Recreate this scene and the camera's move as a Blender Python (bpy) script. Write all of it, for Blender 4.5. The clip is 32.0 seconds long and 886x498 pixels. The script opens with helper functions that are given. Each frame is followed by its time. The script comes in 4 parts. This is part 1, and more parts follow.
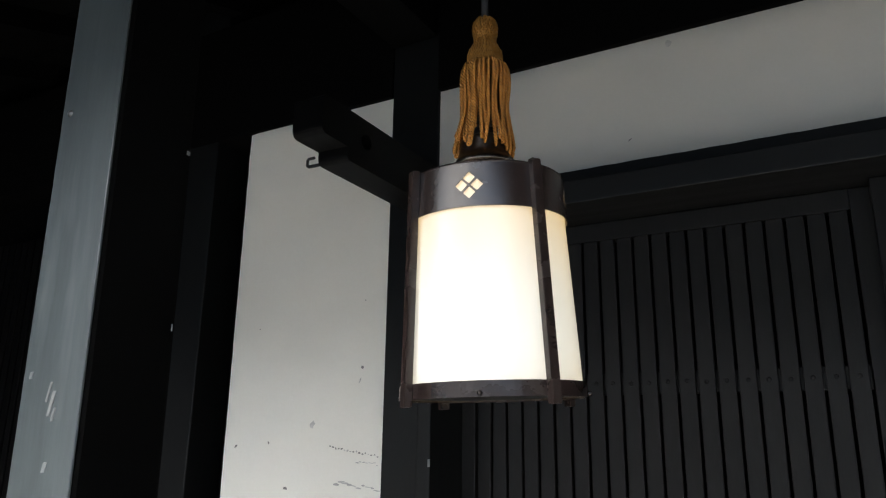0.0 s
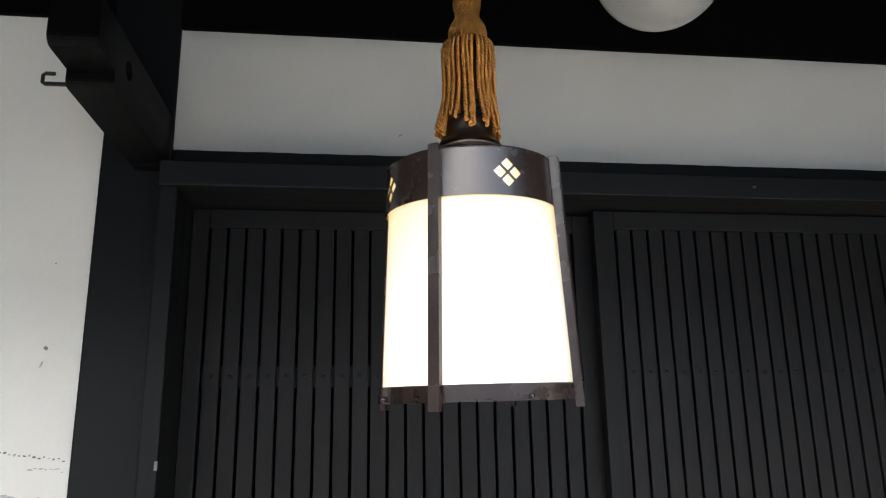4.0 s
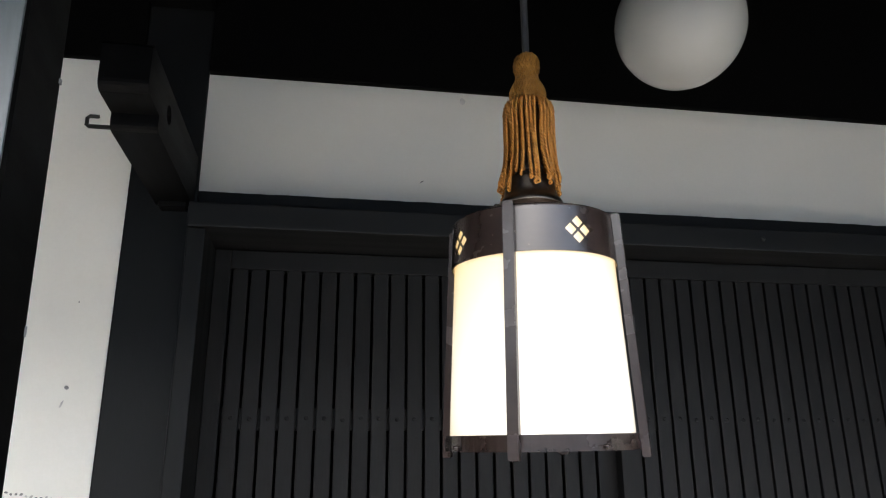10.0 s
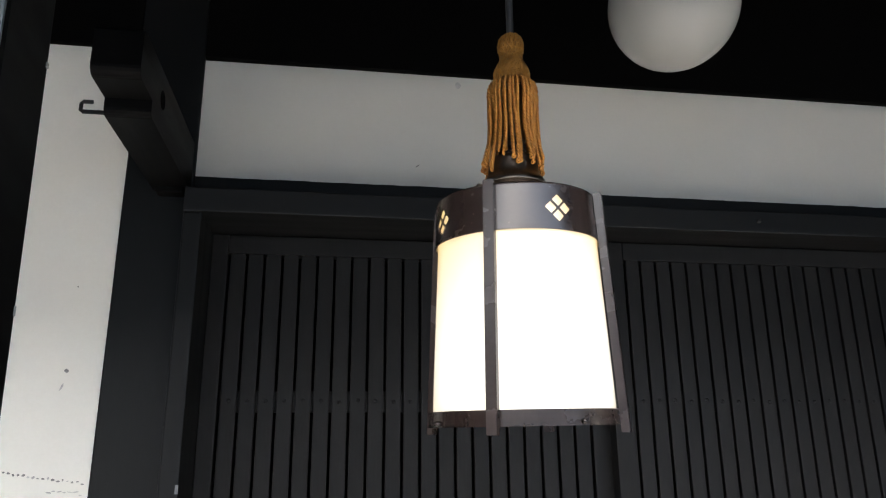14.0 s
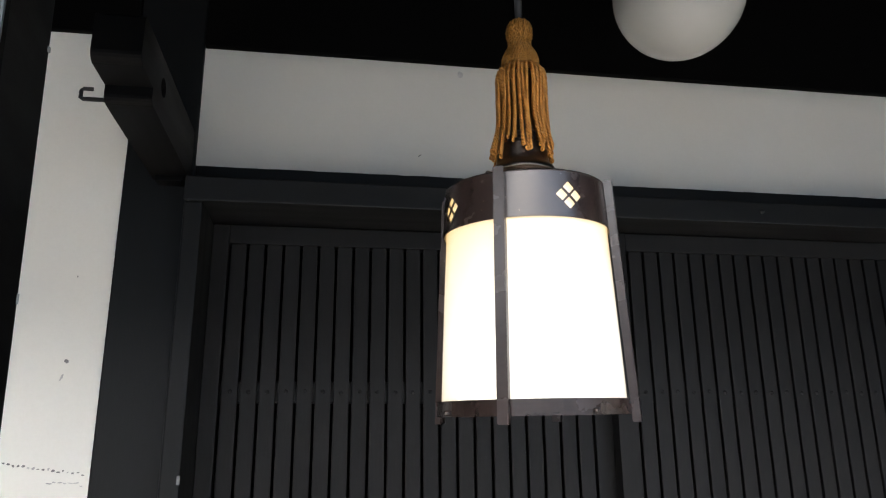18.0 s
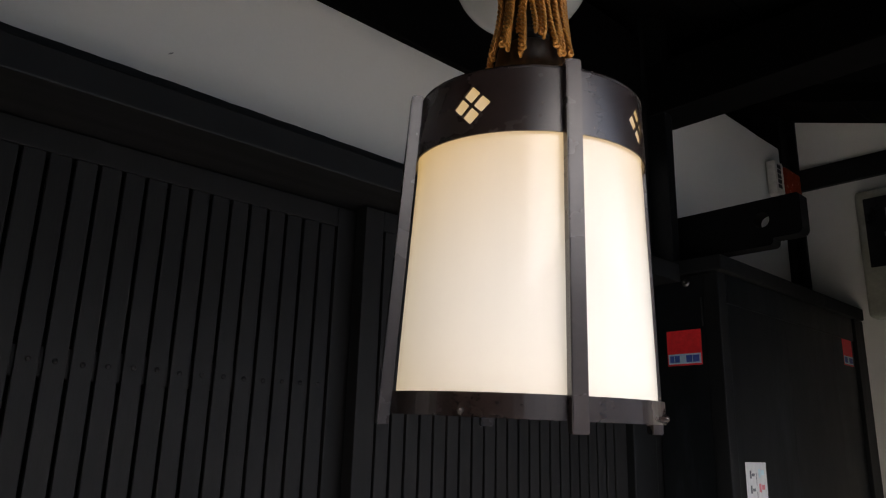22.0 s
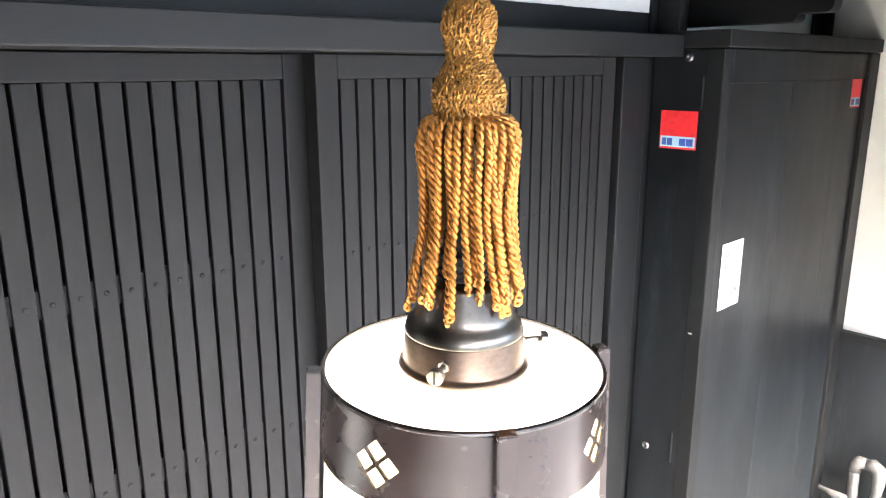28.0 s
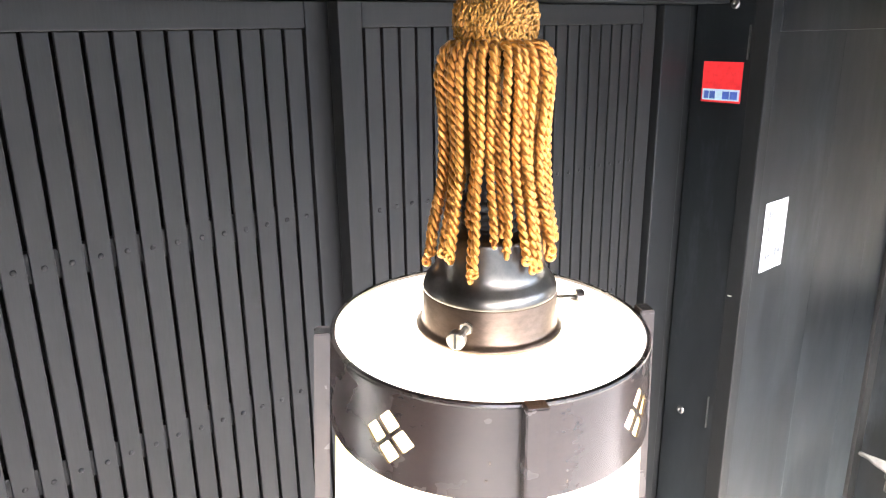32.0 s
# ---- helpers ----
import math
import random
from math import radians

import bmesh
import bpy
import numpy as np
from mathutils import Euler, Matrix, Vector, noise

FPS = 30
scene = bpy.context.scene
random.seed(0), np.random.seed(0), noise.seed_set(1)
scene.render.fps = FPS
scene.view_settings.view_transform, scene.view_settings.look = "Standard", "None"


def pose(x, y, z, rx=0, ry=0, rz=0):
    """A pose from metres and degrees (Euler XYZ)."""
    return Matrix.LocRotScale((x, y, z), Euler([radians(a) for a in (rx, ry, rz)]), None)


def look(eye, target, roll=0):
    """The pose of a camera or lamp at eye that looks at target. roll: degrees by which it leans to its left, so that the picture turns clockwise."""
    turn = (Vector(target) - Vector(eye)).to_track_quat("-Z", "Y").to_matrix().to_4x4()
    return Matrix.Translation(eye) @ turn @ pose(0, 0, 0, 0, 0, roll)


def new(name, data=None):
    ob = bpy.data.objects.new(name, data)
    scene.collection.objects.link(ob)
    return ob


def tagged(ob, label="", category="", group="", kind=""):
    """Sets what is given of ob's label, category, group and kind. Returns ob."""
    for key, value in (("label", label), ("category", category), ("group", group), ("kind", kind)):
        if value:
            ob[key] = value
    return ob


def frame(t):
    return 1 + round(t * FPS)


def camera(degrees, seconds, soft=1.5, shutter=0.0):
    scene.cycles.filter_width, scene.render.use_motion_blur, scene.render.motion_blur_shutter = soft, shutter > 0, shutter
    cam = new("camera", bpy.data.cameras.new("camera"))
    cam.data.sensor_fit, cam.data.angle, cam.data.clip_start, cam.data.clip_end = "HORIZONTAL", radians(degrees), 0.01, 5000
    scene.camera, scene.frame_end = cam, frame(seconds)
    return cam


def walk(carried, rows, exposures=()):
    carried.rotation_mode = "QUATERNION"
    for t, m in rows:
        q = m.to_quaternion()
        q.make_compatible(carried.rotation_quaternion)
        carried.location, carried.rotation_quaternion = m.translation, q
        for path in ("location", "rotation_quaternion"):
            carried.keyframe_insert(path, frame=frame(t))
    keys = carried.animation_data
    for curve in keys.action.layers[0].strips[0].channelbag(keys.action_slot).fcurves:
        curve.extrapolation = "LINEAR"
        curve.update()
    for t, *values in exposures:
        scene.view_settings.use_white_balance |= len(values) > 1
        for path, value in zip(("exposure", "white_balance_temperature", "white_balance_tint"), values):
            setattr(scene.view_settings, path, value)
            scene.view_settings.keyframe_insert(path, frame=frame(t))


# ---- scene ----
cam = camera(62.61, 32.0, soft=1.15)
# seconds, place, yaw, pitch, roll
ROWS = [
    (0, 0.0021, 0.0374, 1.5253, 29.229, 15.135, -0.738),
    (0.5, -0.0196, 0.0229, 1.5102, 27.098, 14.791, -0.778),
    (1, -0.0868, -0.0286, 1.5236, 22.425, 13.936, -1.031),
    (1.5, -0.1913, -0.0188, 1.5375, 15.278, 13.119, -1.048),
    (2, -0.2969, -0.0088, 1.5447, 7.103, 13.460, -0.169),
    (2.5, -0.3748, -0.0230, 1.5509, 0.258, 13.672, 0.472),
    (4.5, -0.4518, 0.0347, 1.5460, -7.932, 14.048, 0.613),
    (5, -0.4725, 0.0398, 1.5485, -8.956, 14.702, 0.237),
    (5.5, -0.4994, 0.0381, 1.5541, -8.893, 15.036, -0.102),
    (6, -0.5107, 0.0415, 1.5507, -8.185, 15.552, -0.550),
    (6.5, -0.5253, 0.0345, 1.5501, -7.998, 15.811, -0.633),
    (7, -0.5433, 0.0241, 1.5517, -8.530, 15.871, -0.505),
    (7.5, -0.5418, 0.0245, 1.5489, -8.847, 16.209, -0.598),
    (8, -0.5433, 0.0205, 1.5503, -8.987, 16.395, -0.592),
    (8.5, -0.5525, 0.0107, 1.5584, -9.373, 16.313, -0.374),
    (9, -0.5435, 0.0065, 1.5543, -9.468, 16.737, -0.195),
    (9.5, -0.5413, 0.0060, 1.5528, -9.223, 16.867, 0.165),
    (10, -0.5373, 0.0042, 1.5535, -9.226, 16.829, 0.343),
    (10.5, -0.5241, 0.0015, 1.5480, -8.635, 17.053, 0.257),
    (11, -0.5303, -0.0030, 1.5488, -8.596, 16.851, 0.550),
    (11.5, -0.5350, -0.0037, 1.5496, -8.823, 16.640, 0.820),
    (12, -0.5186, -0.0011, 1.5440, -8.433, 16.916, 0.321),
    (12.5, -0.5216, -0.0037, 1.5444, -8.567, 16.729, 0.548),
    (13, -0.5275, -0.0073, 1.5458, -9.051, 16.145, 0.777),
    (13.5, -0.5152, -0.0039, 1.5414, -8.609, 16.163, 0.670),
    (14, -0.5132, -0.0047, 1.5429, -8.556, 15.875, 0.457),
    (14.5, -0.5249, -0.0014, 1.5445, -9.158, 15.567, 0.637),
    (16.5, -0.5242, 0.0038, 1.5408, -9.176, 15.421, 0.327),
    (17, -0.5180, -0.0005, 1.5437, -8.907, 15.291, 0.258),
    (17.5, -0.5236, 0.0015, 1.5445, -8.885, 15.164, 0.318),
    (18, -0.5241, 0.0070, 1.5411, -8.866, 15.282, 0.460),
    (18.5, -0.5205, 0.0342, 1.5410, -9.058, 15.187, -0.198),
    (19, -0.5179, 0.0972, 1.5419, -7.882, 14.917, -1.254),
    (19.5, -0.5513, 0.2133, 1.5498, -12.532, 15.857, -1.275),
    (20, -0.6390, 0.2899, 1.5607, -27.237, 16.262, -1.411),
    (20.5, -0.6896, 0.3157, 1.5673, -36.047, 15.283, -0.883),
    (21, -0.6980, 0.3284, 1.5568, -37.133, 15.256, -1.688),
    (21.5, -0.6999, 0.3469, 1.5440, -38.497, 15.275, -1.954),
    (22, -0.7183, 0.3734, 1.5516, -42.68, 15.120, -1.512),
    (22.5, -0.7497, 0.3828, 1.5609, -47.668, 15.117, -1.210),
    (23, -0.7550, 0.3680, 1.6358, -50.104, 14.124, -1.274),
    (23.5, -0.7248, 0.3738, 1.7049, -47.766, 12.310, -1.016),
    (24, -0.6835, 0.3949, 1.7632, -45.958, 8.993, -0.445),
    (24.5, -0.6368, 0.4152, 1.8085, -43.495, 4.559, 0.366),
    (25, -0.6096, 0.4309, 1.8367, -41.606, -0.707, 0.829),
    (25.5, -0.5916, 0.4321, 1.8691, -42.099, -5.985, 0.831),
    (27.5, -0.6020, 0.4254, 1.9526, -42.288, -14.324, 0.485),
    (28, -0.6080, 0.4229, 1.9672, -42.768, -13.958, 0.166),
    (28.5, -0.6118, 0.4229, 1.9666, -43.133, -14.411, -0.358),
    (29, -0.6128, 0.4198, 1.9662, -43.088, -15.873, -0.678),
    (29.5, -0.6098, 0.4218, 1.9652, -42.699, -16.190, -0.503),
    (30, -0.6103, 0.4215, 1.9660, -42.488, -16.398, -0.356),
    (30.5, -0.6082, 0.4274, 1.9609, -41.559, -16.467, -0.097),
    (31, -0.6025, 0.4271, 1.9598, -40.572, -16.923, 0.278),
    (31.5, -0.5954, 0.4327, 1.9585, -40.194, -17.012, 0.381),
    (32, -0.5750, 0.4519, 1.9487, -40.310, -16.931, 0.739),
]
EXPOSURES = [(0, 2.45, 6650, 5), (1, 2.55, 6650, 5), (2.5, 2.82, 6650, 7), (5, 2.98, 6650, 7), (19, 3.02, 6750, 8), (20.5, 2.27, 6850, 11), (23, 2.15, 6850, 12), (24, 3.03, 6600, 10), (24.5, 3.78, 6700, 11), (25, 4.48, 6850, 11), (25.5, 4.88, 6800, 12), (28, 5.43, 6600, 10), (32, 5.5, 6600, 10)]
walk(cam, [(t, pose(x, y, z, 90 + pitch, roll, yaw)) for t, x, y, z, yaw, pitch, roll in ROWS], EXPOSURES)

# ---- daylight: a white sky over the street, the shop front in the shade of its eaves ----
world = bpy.data.worlds.new("sky")
scene.world = world
world.use_nodes = True
wn = world.node_tree.nodes
sky = wn.new("ShaderNodeTexSky")
sky.sky_type, sky.sun_disc = "NISHITA", False
sky.sun_elevation, sky.sun_rotation, sky.air_density, sky.dust_density = radians(50), radians(200), 1.0, 4.0
wn["Background"].inputs["Strength"].default_value = 0.15
world.node_tree.links.new(sky.outputs[0], wn["Background"].inputs[0])
sun = new("sun", bpy.data.lights.new("sun", "SUN"))
sun.data.energy, sun.data.angle, sun.data.color = 0.6, radians(25), (1.0, 0.97, 0.92)
sun.matrix_world = look((-2, -6, 8), (0, 0, 0))


# ---- materials ----
def mat(name, base, rough=0.5, metal=0.0, spec=0.5, coat=0.0):
    m = bpy.data.materials.new(name)
    m.use_nodes = True
    b = m.node_tree.nodes["Principled BSDF"]
    b.inputs["Base Color"].default_value = (*base, 1)
    b.inputs["Roughness"].default_value = rough
    b.inputs["Metallic"].default_value = metal
    b.inputs["Specular IOR Level"].default_value = spec
    b.inputs["Coat Weight"].default_value = coat
    b.inputs["Coat Roughness"].default_value = 0.16
    return m, m.node_tree.nodes, m.node_tree.links, b


def noise_node(n, l, scale, detail=4.0, stretch=(1, 1, 1), rough=0.55):
    tc = n.new("ShaderNodeTexCoord")
    mp = n.new("ShaderNodeMapping")
    mp.inputs["Scale"].default_value = stretch
    l.new(tc.outputs["Object"], mp.inputs[0])
    t = n.new("ShaderNodeTexNoise")
    t.inputs["Scale"].default_value, t.inputs["Detail"].default_value, t.inputs["Roughness"].default_value = scale, detail, rough
    l.new(mp.outputs[0], t.inputs["Vector"])
    return t


def ramp(n, l, src, stops):
    r = n.new("ShaderNodeValToRGB")
    e = r.color_ramp.elements
    while len(e) < len(stops):
        e.new(0.5)
    for k, (p, c) in zip(e, stops):
        k.position, k.color = p, (*c, 1)
    l.new(src, r.inputs[0])
    return r


def blend(n, l, fac, a, b, kind="MIX"):
    x = n.new("ShaderNodeMix")
    x.data_type, x.blend_type = "RGBA", kind
    for sock, v in ((0, fac), (6, a), (7, b)):
        if isinstance(v, (int, float)):
            x.inputs[sock].default_value = v
        elif isinstance(v, tuple):
            x.inputs[sock].default_value = (*v, 1)
        else:
            l.new(v, x.inputs[sock])
    return x.outputs[2]


def bump(n, l, b, h, strength=0.2, dist=0.002):
    k = n.new("ShaderNodeBump")
    k.inputs["Strength"].default_value, k.inputs["Distance"].default_value = strength, dist
    l.new(h, k.inputs["Height"])
    l.new(k.outputs[0], b.inputs["Normal"])


def varied(name, a, c, scale, stretch=(1, 1, 1), rough=(0.4, 0.6), metal=0.0, grain=60.0, bumps=0.2, dist=0.001, spec=0.5, stain=None, coat=0.0, worn=None, mottle=0.35):
    """A surface that runs between two colours, with fine grain, an uneven gloss and, if given, stains and worn patches."""
    m, n, l, b = mat(name, a, rough[0], metal, spec, coat)
    t = noise_node(n, l, scale, 5.0, stretch)
    col = ramp(n, l, t.outputs[0], [(0.3, a), (0.7, c)]).outputs[0]
    fine = noise_node(n, l, grain, 6.0, stretch, 0.7)
    col = blend(n, l, mottle, col, ramp(n, l, fine.outputs[0], [(0.25, tuple(v * 0.55 for v in a)), (0.75, tuple(min(v * 1.35, 1.0) for v in c))]).outputs[0])
    if stain:
        s = noise_node(n, l, stain[1], 3.0, stain[2] if len(stain) > 2 else (1, 1, 1))
        col = blend(n, l, ramp(n, l, s.outputs[0], [(0.56, (0, 0, 0)), (0.74, (stain[3] if len(stain) > 3 else 0.6,) * 3)]).outputs[0], col, stain[0])
    if worn:
        s = noise_node(n, l, worn[1], 6.0, worn[2], 0.7)
        col = blend(n, l, ramp(n, l, s.outputs[0], [(0.55, (0, 0, 0)), (0.8, (0.55,) * 3)]).outputs[0], col, worn[0])
    oi = n.new("ShaderNodeObjectInfo")
    tone = ramp(n, l, oi.outputs["Random"], [(0.0, (0.86,) * 3), (1.0, (1.14,) * 3)])
    col = blend(n, l, 1.0, col, tone.outputs[0], "MULTIPLY")
    l.new(col, b.inputs["Base Color"])
    r = ramp(n, l, t.outputs[0], [(0.2, (rough[0],) * 3), (0.8, (rough[1],) * 3)])
    l.new(r.outputs[0], b.inputs["Roughness"])
    bump(n, l, b, fine.outputs[0], bumps, dist)
    return m


BLACK = varied("black_stained_wood", (0.0030, 0.0034, 0.0037), (0.0056, 0.0062, 0.0066), 3.0, (9, 9, 0.7), (0.46, 0.60), grain=40, bumps=0.15, spec=0.30, worn=((0.016, 0.018, 0.019), 2.2, (3, 3, 0.8)))
SLAT = varied("dark_grey_slat_wood", (0.0080, 0.0080, 0.0081), (0.0132, 0.0132, 0.0133), 4.0, (8, 8, 0.6), (0.48, 0.60), grain=45, bumps=0.10, spec=0.22)
BEAM = varied("black_beam_wood", (0.0032, 0.0035, 0.0038), (0.0060, 0.0064, 0.0068), 3.0, (0.7, 9, 9), (0.42, 0.6), grain=40, bumps=0.2, spec=0.40)
# Near-black wood for the eaves, upper beams, back walls and door backing.
NEARBLACK = varied("near_black_wood", (0.0012, 0.0012, 0.0012), (0.0025, 0.0025, 0.0025), 3.0, (6, 0.8, 6), (0.7, 0.9), grain=30, bumps=0.25, spec=0.06)
# Grey street face: worn paint, plus the lit side's tone put into colour.
GREYPOST = varied("lit_grey_worn_post_wood", (0.056, 0.069, 0.072), (0.096, 0.114, 0.117), 1.6, (5, 5, 0.5), (0.26, 0.40), grain=16, bumps=0.14, stain=((0.18, 0.198, 0.196), 5.0, (5, 5, 0.8), 0.5), worn=((0.03, 0.037, 0.039), 3.0, (4, 4, 0.6)), mottle=0.28)
# Deeper black for brackets, lattice window and the front post's shaded sides.
DEEPBLACK = varied("deep_black_wood", (0.0018, 0.0018, 0.0019), (0.0036, 0.0036, 0.0038), 3.0, (9, 0.9, 9), (0.5, 0.65), grain=40, bumps=0.2, spec=0.10)
PANELWOOD = varied("blotched_black_board", (0.0026, 0.0034, 0.0041), (0.0062, 0.0080, 0.0094), 3.0, (2.6, 2.6, 0.75), (0.36, 0.56), grain=16, bumps=0.05, mottle=0.22, spec=0.30, worn=((0.040, 0.049, 0.055), 2.4, (3.4, 3.4, 0.8)), stain=((0.0024, 0.0027, 0.0033), 3.2, (3.5, 3.5, 0.55), 0.8))


def weather_low(m, colour, top, depth):
    """Bleached, rain-splashed streaks on the lower part of upright boards."""
    n, l = m.node_tree.nodes, m.node_tree.links
    b = n["Principled BSDF"]
    base = b.inputs["Base Color"].links[0].from_socket
    geo = n.new("ShaderNodeNewGeometry")
    sep = n.new("ShaderNodeSeparateXYZ")
    l.new(geo.outputs["Position"], sep.inputs[0])
    r = n.new("ShaderNodeMapRange")
    r.inputs["From Min"].default_value, r.inputs["From Max"].default_value = top, top - depth
    l.new(sep.outputs["Z"], r.inputs[0])
    mp = n.new("ShaderNodeMapping")
    mp.inputs["Scale"].default_value = (5, 5, 1.3)
    l.new(geo.outputs["Position"], mp.inputs[0])
    t = n.new("ShaderNodeTexNoise")
    t.inputs["Scale"].default_value, t.inputs["Detail"].default_value, t.inputs["Roughness"].default_value = 2.6, 6.0, 0.65
    l.new(mp.outputs[0], t.inputs["Vector"])
    mask = ramp(n, l, t.outputs[0], [(0.40, (0.05,) * 3), (0.66, (1,) * 3)])
    x = n.new("ShaderNodeMath")
    x.operation = "MULTIPLY"
    l.new(mask.outputs[0], x.inputs[0])
    l.new(r.outputs[0], x.inputs[1])
    l.new(blend(n, l, x.outputs[0], base, colour), b.inputs["Base Color"])


weather_low(PANELWOOD, (0.0115, 0.0143, 0.0163), 1.45, 0.75)
PLASTER = varied("white_lime_plaster", (0.775, 0.765, 0.705), (0.815, 0.805, 0.745), 2.5, (1, 1, 1), (0.85, 0.95), grain=160, bumps=0.12, dist=0.0008, spec=0.2, stain=((0.64, 0.63, 0.60), 1.6, (1, 1, 1.6), 0.3), mottle=0.05)
CHIP = varied("bare_weathered_wood", (0.22, 0.235, 0.235), (0.30, 0.31, 0.305), 80, (1, 1, 1), (0.7, 0.9), bumps=0.1)
SCUFF = varied("grey_scuff", (0.16, 0.16, 0.155), (0.30, 0.30, 0.29), 60, (1, 1, 1), (0.9, 1.0))
FAINT = varied("faint_scuff", (0.50, 0.50, 0.48), (0.62, 0.61, 0.59), 60, (1, 1, 1), (0.9, 1.0))
BRONZE = varied("dark_bronzed_steel", (0.0205, 0.0135, 0.0117), (0.031, 0.0212, 0.0184), 14.0, (1, 1, 1.5), (0.21, 0.31), metal=0.0, grain=170, bumps=0.015, dist=0.0003, spec=0.55, stain=((0.046, 0.029, 0.024), 11.0, (1, 1, 1), 0.25), mottle=0.2)
COLLAR = varied("worn_copper_bronze", (0.072, 0.049, 0.036), (0.142, 0.099, 0.073), 24.0, (1, 1, 2), (0.28, 0.44), metal=0.9, grain=200, bumps=0.05, dist=0.0003, stain=((0.10, 0.070, 0.055), 30.0, (1, 1, 1), 0.4))
BELL = varied("black_bronze_cap", (0.072, 0.064, 0.056), (0.115, 0.103, 0.091), 30.0, (1, 1, 1), (0.26, 0.38), metal=1.0, grain=200, bumps=0.05, dist=0.0003, coat=0.08)
STEEL = varied("dull_screw_steel", (0.17, 0.165, 0.16), (0.26, 0.25, 0.245), 90, (1, 1, 1), (0.28, 0.42), metal=1.0, grain=300, bumps=0.05, dist=0.0002)
SCREW = varied("dull_bronze_screw", (0.18, 0.162, 0.143), (0.28, 0.256, 0.225), 90, (1, 1, 1), (0.28, 0.42), metal=0.9, grain=300, bumps=0.05, dist=0.0002)
IRON = varied("black_iron", (0.012, 0.012, 0.012), (0.02, 0.02, 0.02), 60, (1, 1, 1), (0.5, 0.7), metal=0.3)
RUBBER = varied("black_rubber_flex", (0.028, 0.028, 0.029), (0.04, 0.04, 0.041), 60, (1, 1, 1), (0.5, 0.6))
GLOBE = varied("opal_globe_glass", (0.33, 0.335, 0.315), (0.35, 0.355, 0.335), 2, (1, 1, 1), (0.10, 0.14), grain=6, bumps=0.02, dist=0.002, spec=0.3, coat=0.12, mottle=0.0)
RED = varied("red_sticker", (0.72, 0.025, 0.03), (0.78, 0.035, 0.04), 60, (1, 1, 1), (0.3, 0.4), bumps=0.0)
PALEBLUE = varied("pale_blue_sticker", (0.42, 0.62, 0.70), (0.48, 0.68, 0.75), 60, (1, 1, 1), (0.3, 0.4), bumps=0.0)
BLUE = varied("blue_ink", (0.04, 0.09, 0.35), (0.05, 0.11, 0.4), 60, (1, 1, 1), (0.3, 0.4), bumps=0.0)
PAPER = varied("white_paper", (0.52, 0.535, 0.55), (0.58, 0.595, 0.61), 40, (1, 1, 1), (0.5, 0.7), bumps=0.03)
INK = varied("grey_print", (0.08, 0.085, 0.10), (0.14, 0.15, 0.17), 60, (1, 1, 1), (0.6, 0.7), bumps=0.0)
PINK = varied("pink_print", (0.55, 0.15, 0.18), (0.62, 0.22, 0.25), 60, (1, 1, 1), (0.6, 0.7), bumps=0.0)
METERGREY = varied("khaki_grey_plastic", (0.26, 0.26, 0.21), (0.31, 0.31, 0.25), 20, (1, 1, 1), (0.4, 0.5), bumps=0.05, stain=((0.18, 0.18, 0.14), 9, (1, 1, 1), 0.5))
WINDOW = varied("smoked_meter_glass", (0.012, 0.012, 0.013), (0.018, 0.018, 0.02), 20, (1, 1, 1), (0.08, 0.12), bumps=0.0)
DIAL = varied("grey_meter_dial", (0.10, 0.105, 0.11), (0.15, 0.155, 0.16), 60, (1, 1, 1), (0.3, 0.4), bumps=0.0)
ORANGE = varied("dull_orange_lens", (0.26, 0.035, 0.014), (0.32, 0.05, 0.02), 30, (1, 1, 1), (0.2, 0.3), bumps=0.0)
IVORY = varied("ivory_plastic", (0.62, 0.59, 0.50), (0.68, 0.65, 0.56), 30, (1, 1, 1), (0.3, 0.4), bumps=0.02)
SLATEBOARD = varied("chalk_dusted_slate", (0.035, 0.036, 0.037), (0.075, 0.076, 0.078), 5.0, (1, 1, 2), (0.6, 0.8), grain=50, bumps=0.05, stain=((0.20, 0.20, 0.20), 4.0, (1, 1, 0.8), 0.5))
CHALK = varied("white_chalk", (0.72, 0.73, 0.72), (0.82, 0.83, 0.82), 90, (1, 1, 1), (0.9, 1.0), bumps=0.2)
BRASS = varied("grey_painted_tap_metal", (0.065, 0.063, 0.061), (0.12, 0.115, 0.11), 40, (1, 1, 1), (0.35, 0.5), metal=0.2)
PAVING = varied("light_grey_paving", (0.23, 0.227, 0.22), (0.31, 0.306, 0.295), 1.2, (1, 1, 1), (0.7, 0.9), grain=40, bumps=0.2)
DIM = varied("pale_wall_plaster", (0.50, 0.465, 0.415), (0.60, 0.56, 0.50), 0.6, (1, 1, 1), (0.8, 0.95), grain=8, bumps=0.2)
ASPHALT = varied("grey_asphalt", (0.10, 0.10, 0.10), (0.14, 0.14, 0.14), 1.2, (1, 1, 1), (0.7, 0.9), grain=80, bumps=0.3)


def silk(name, a, c):
    m, n, l, b = mat(name, a, 0.31, 0.50, 0.5)
    t = noise_node(n, l, 140.0, 3.0)
    col = ramp(n, l, t.outputs[0], [(0.3, a), (0.7, c)]).outputs[0]
    l.new(col, b.inputs["Base Color"])
    w = noise_node(n, l, 900.0, 2.0, (1, 1, 0.4))
    bump(n, l, b, w.outputs[0], 0.2, 0.0003)
    return m


SILK = silk("golden_brown_silk_cord", (0.30, 0.118, 0.021), (0.56, 0.250, 0.052))
# Core silk is darkened to put shade behind the threads and cords.
SILKCORE = silk("shade_brown_silk_core", (0.05, 0.026, 0.006), (0.09, 0.045, 0.010))
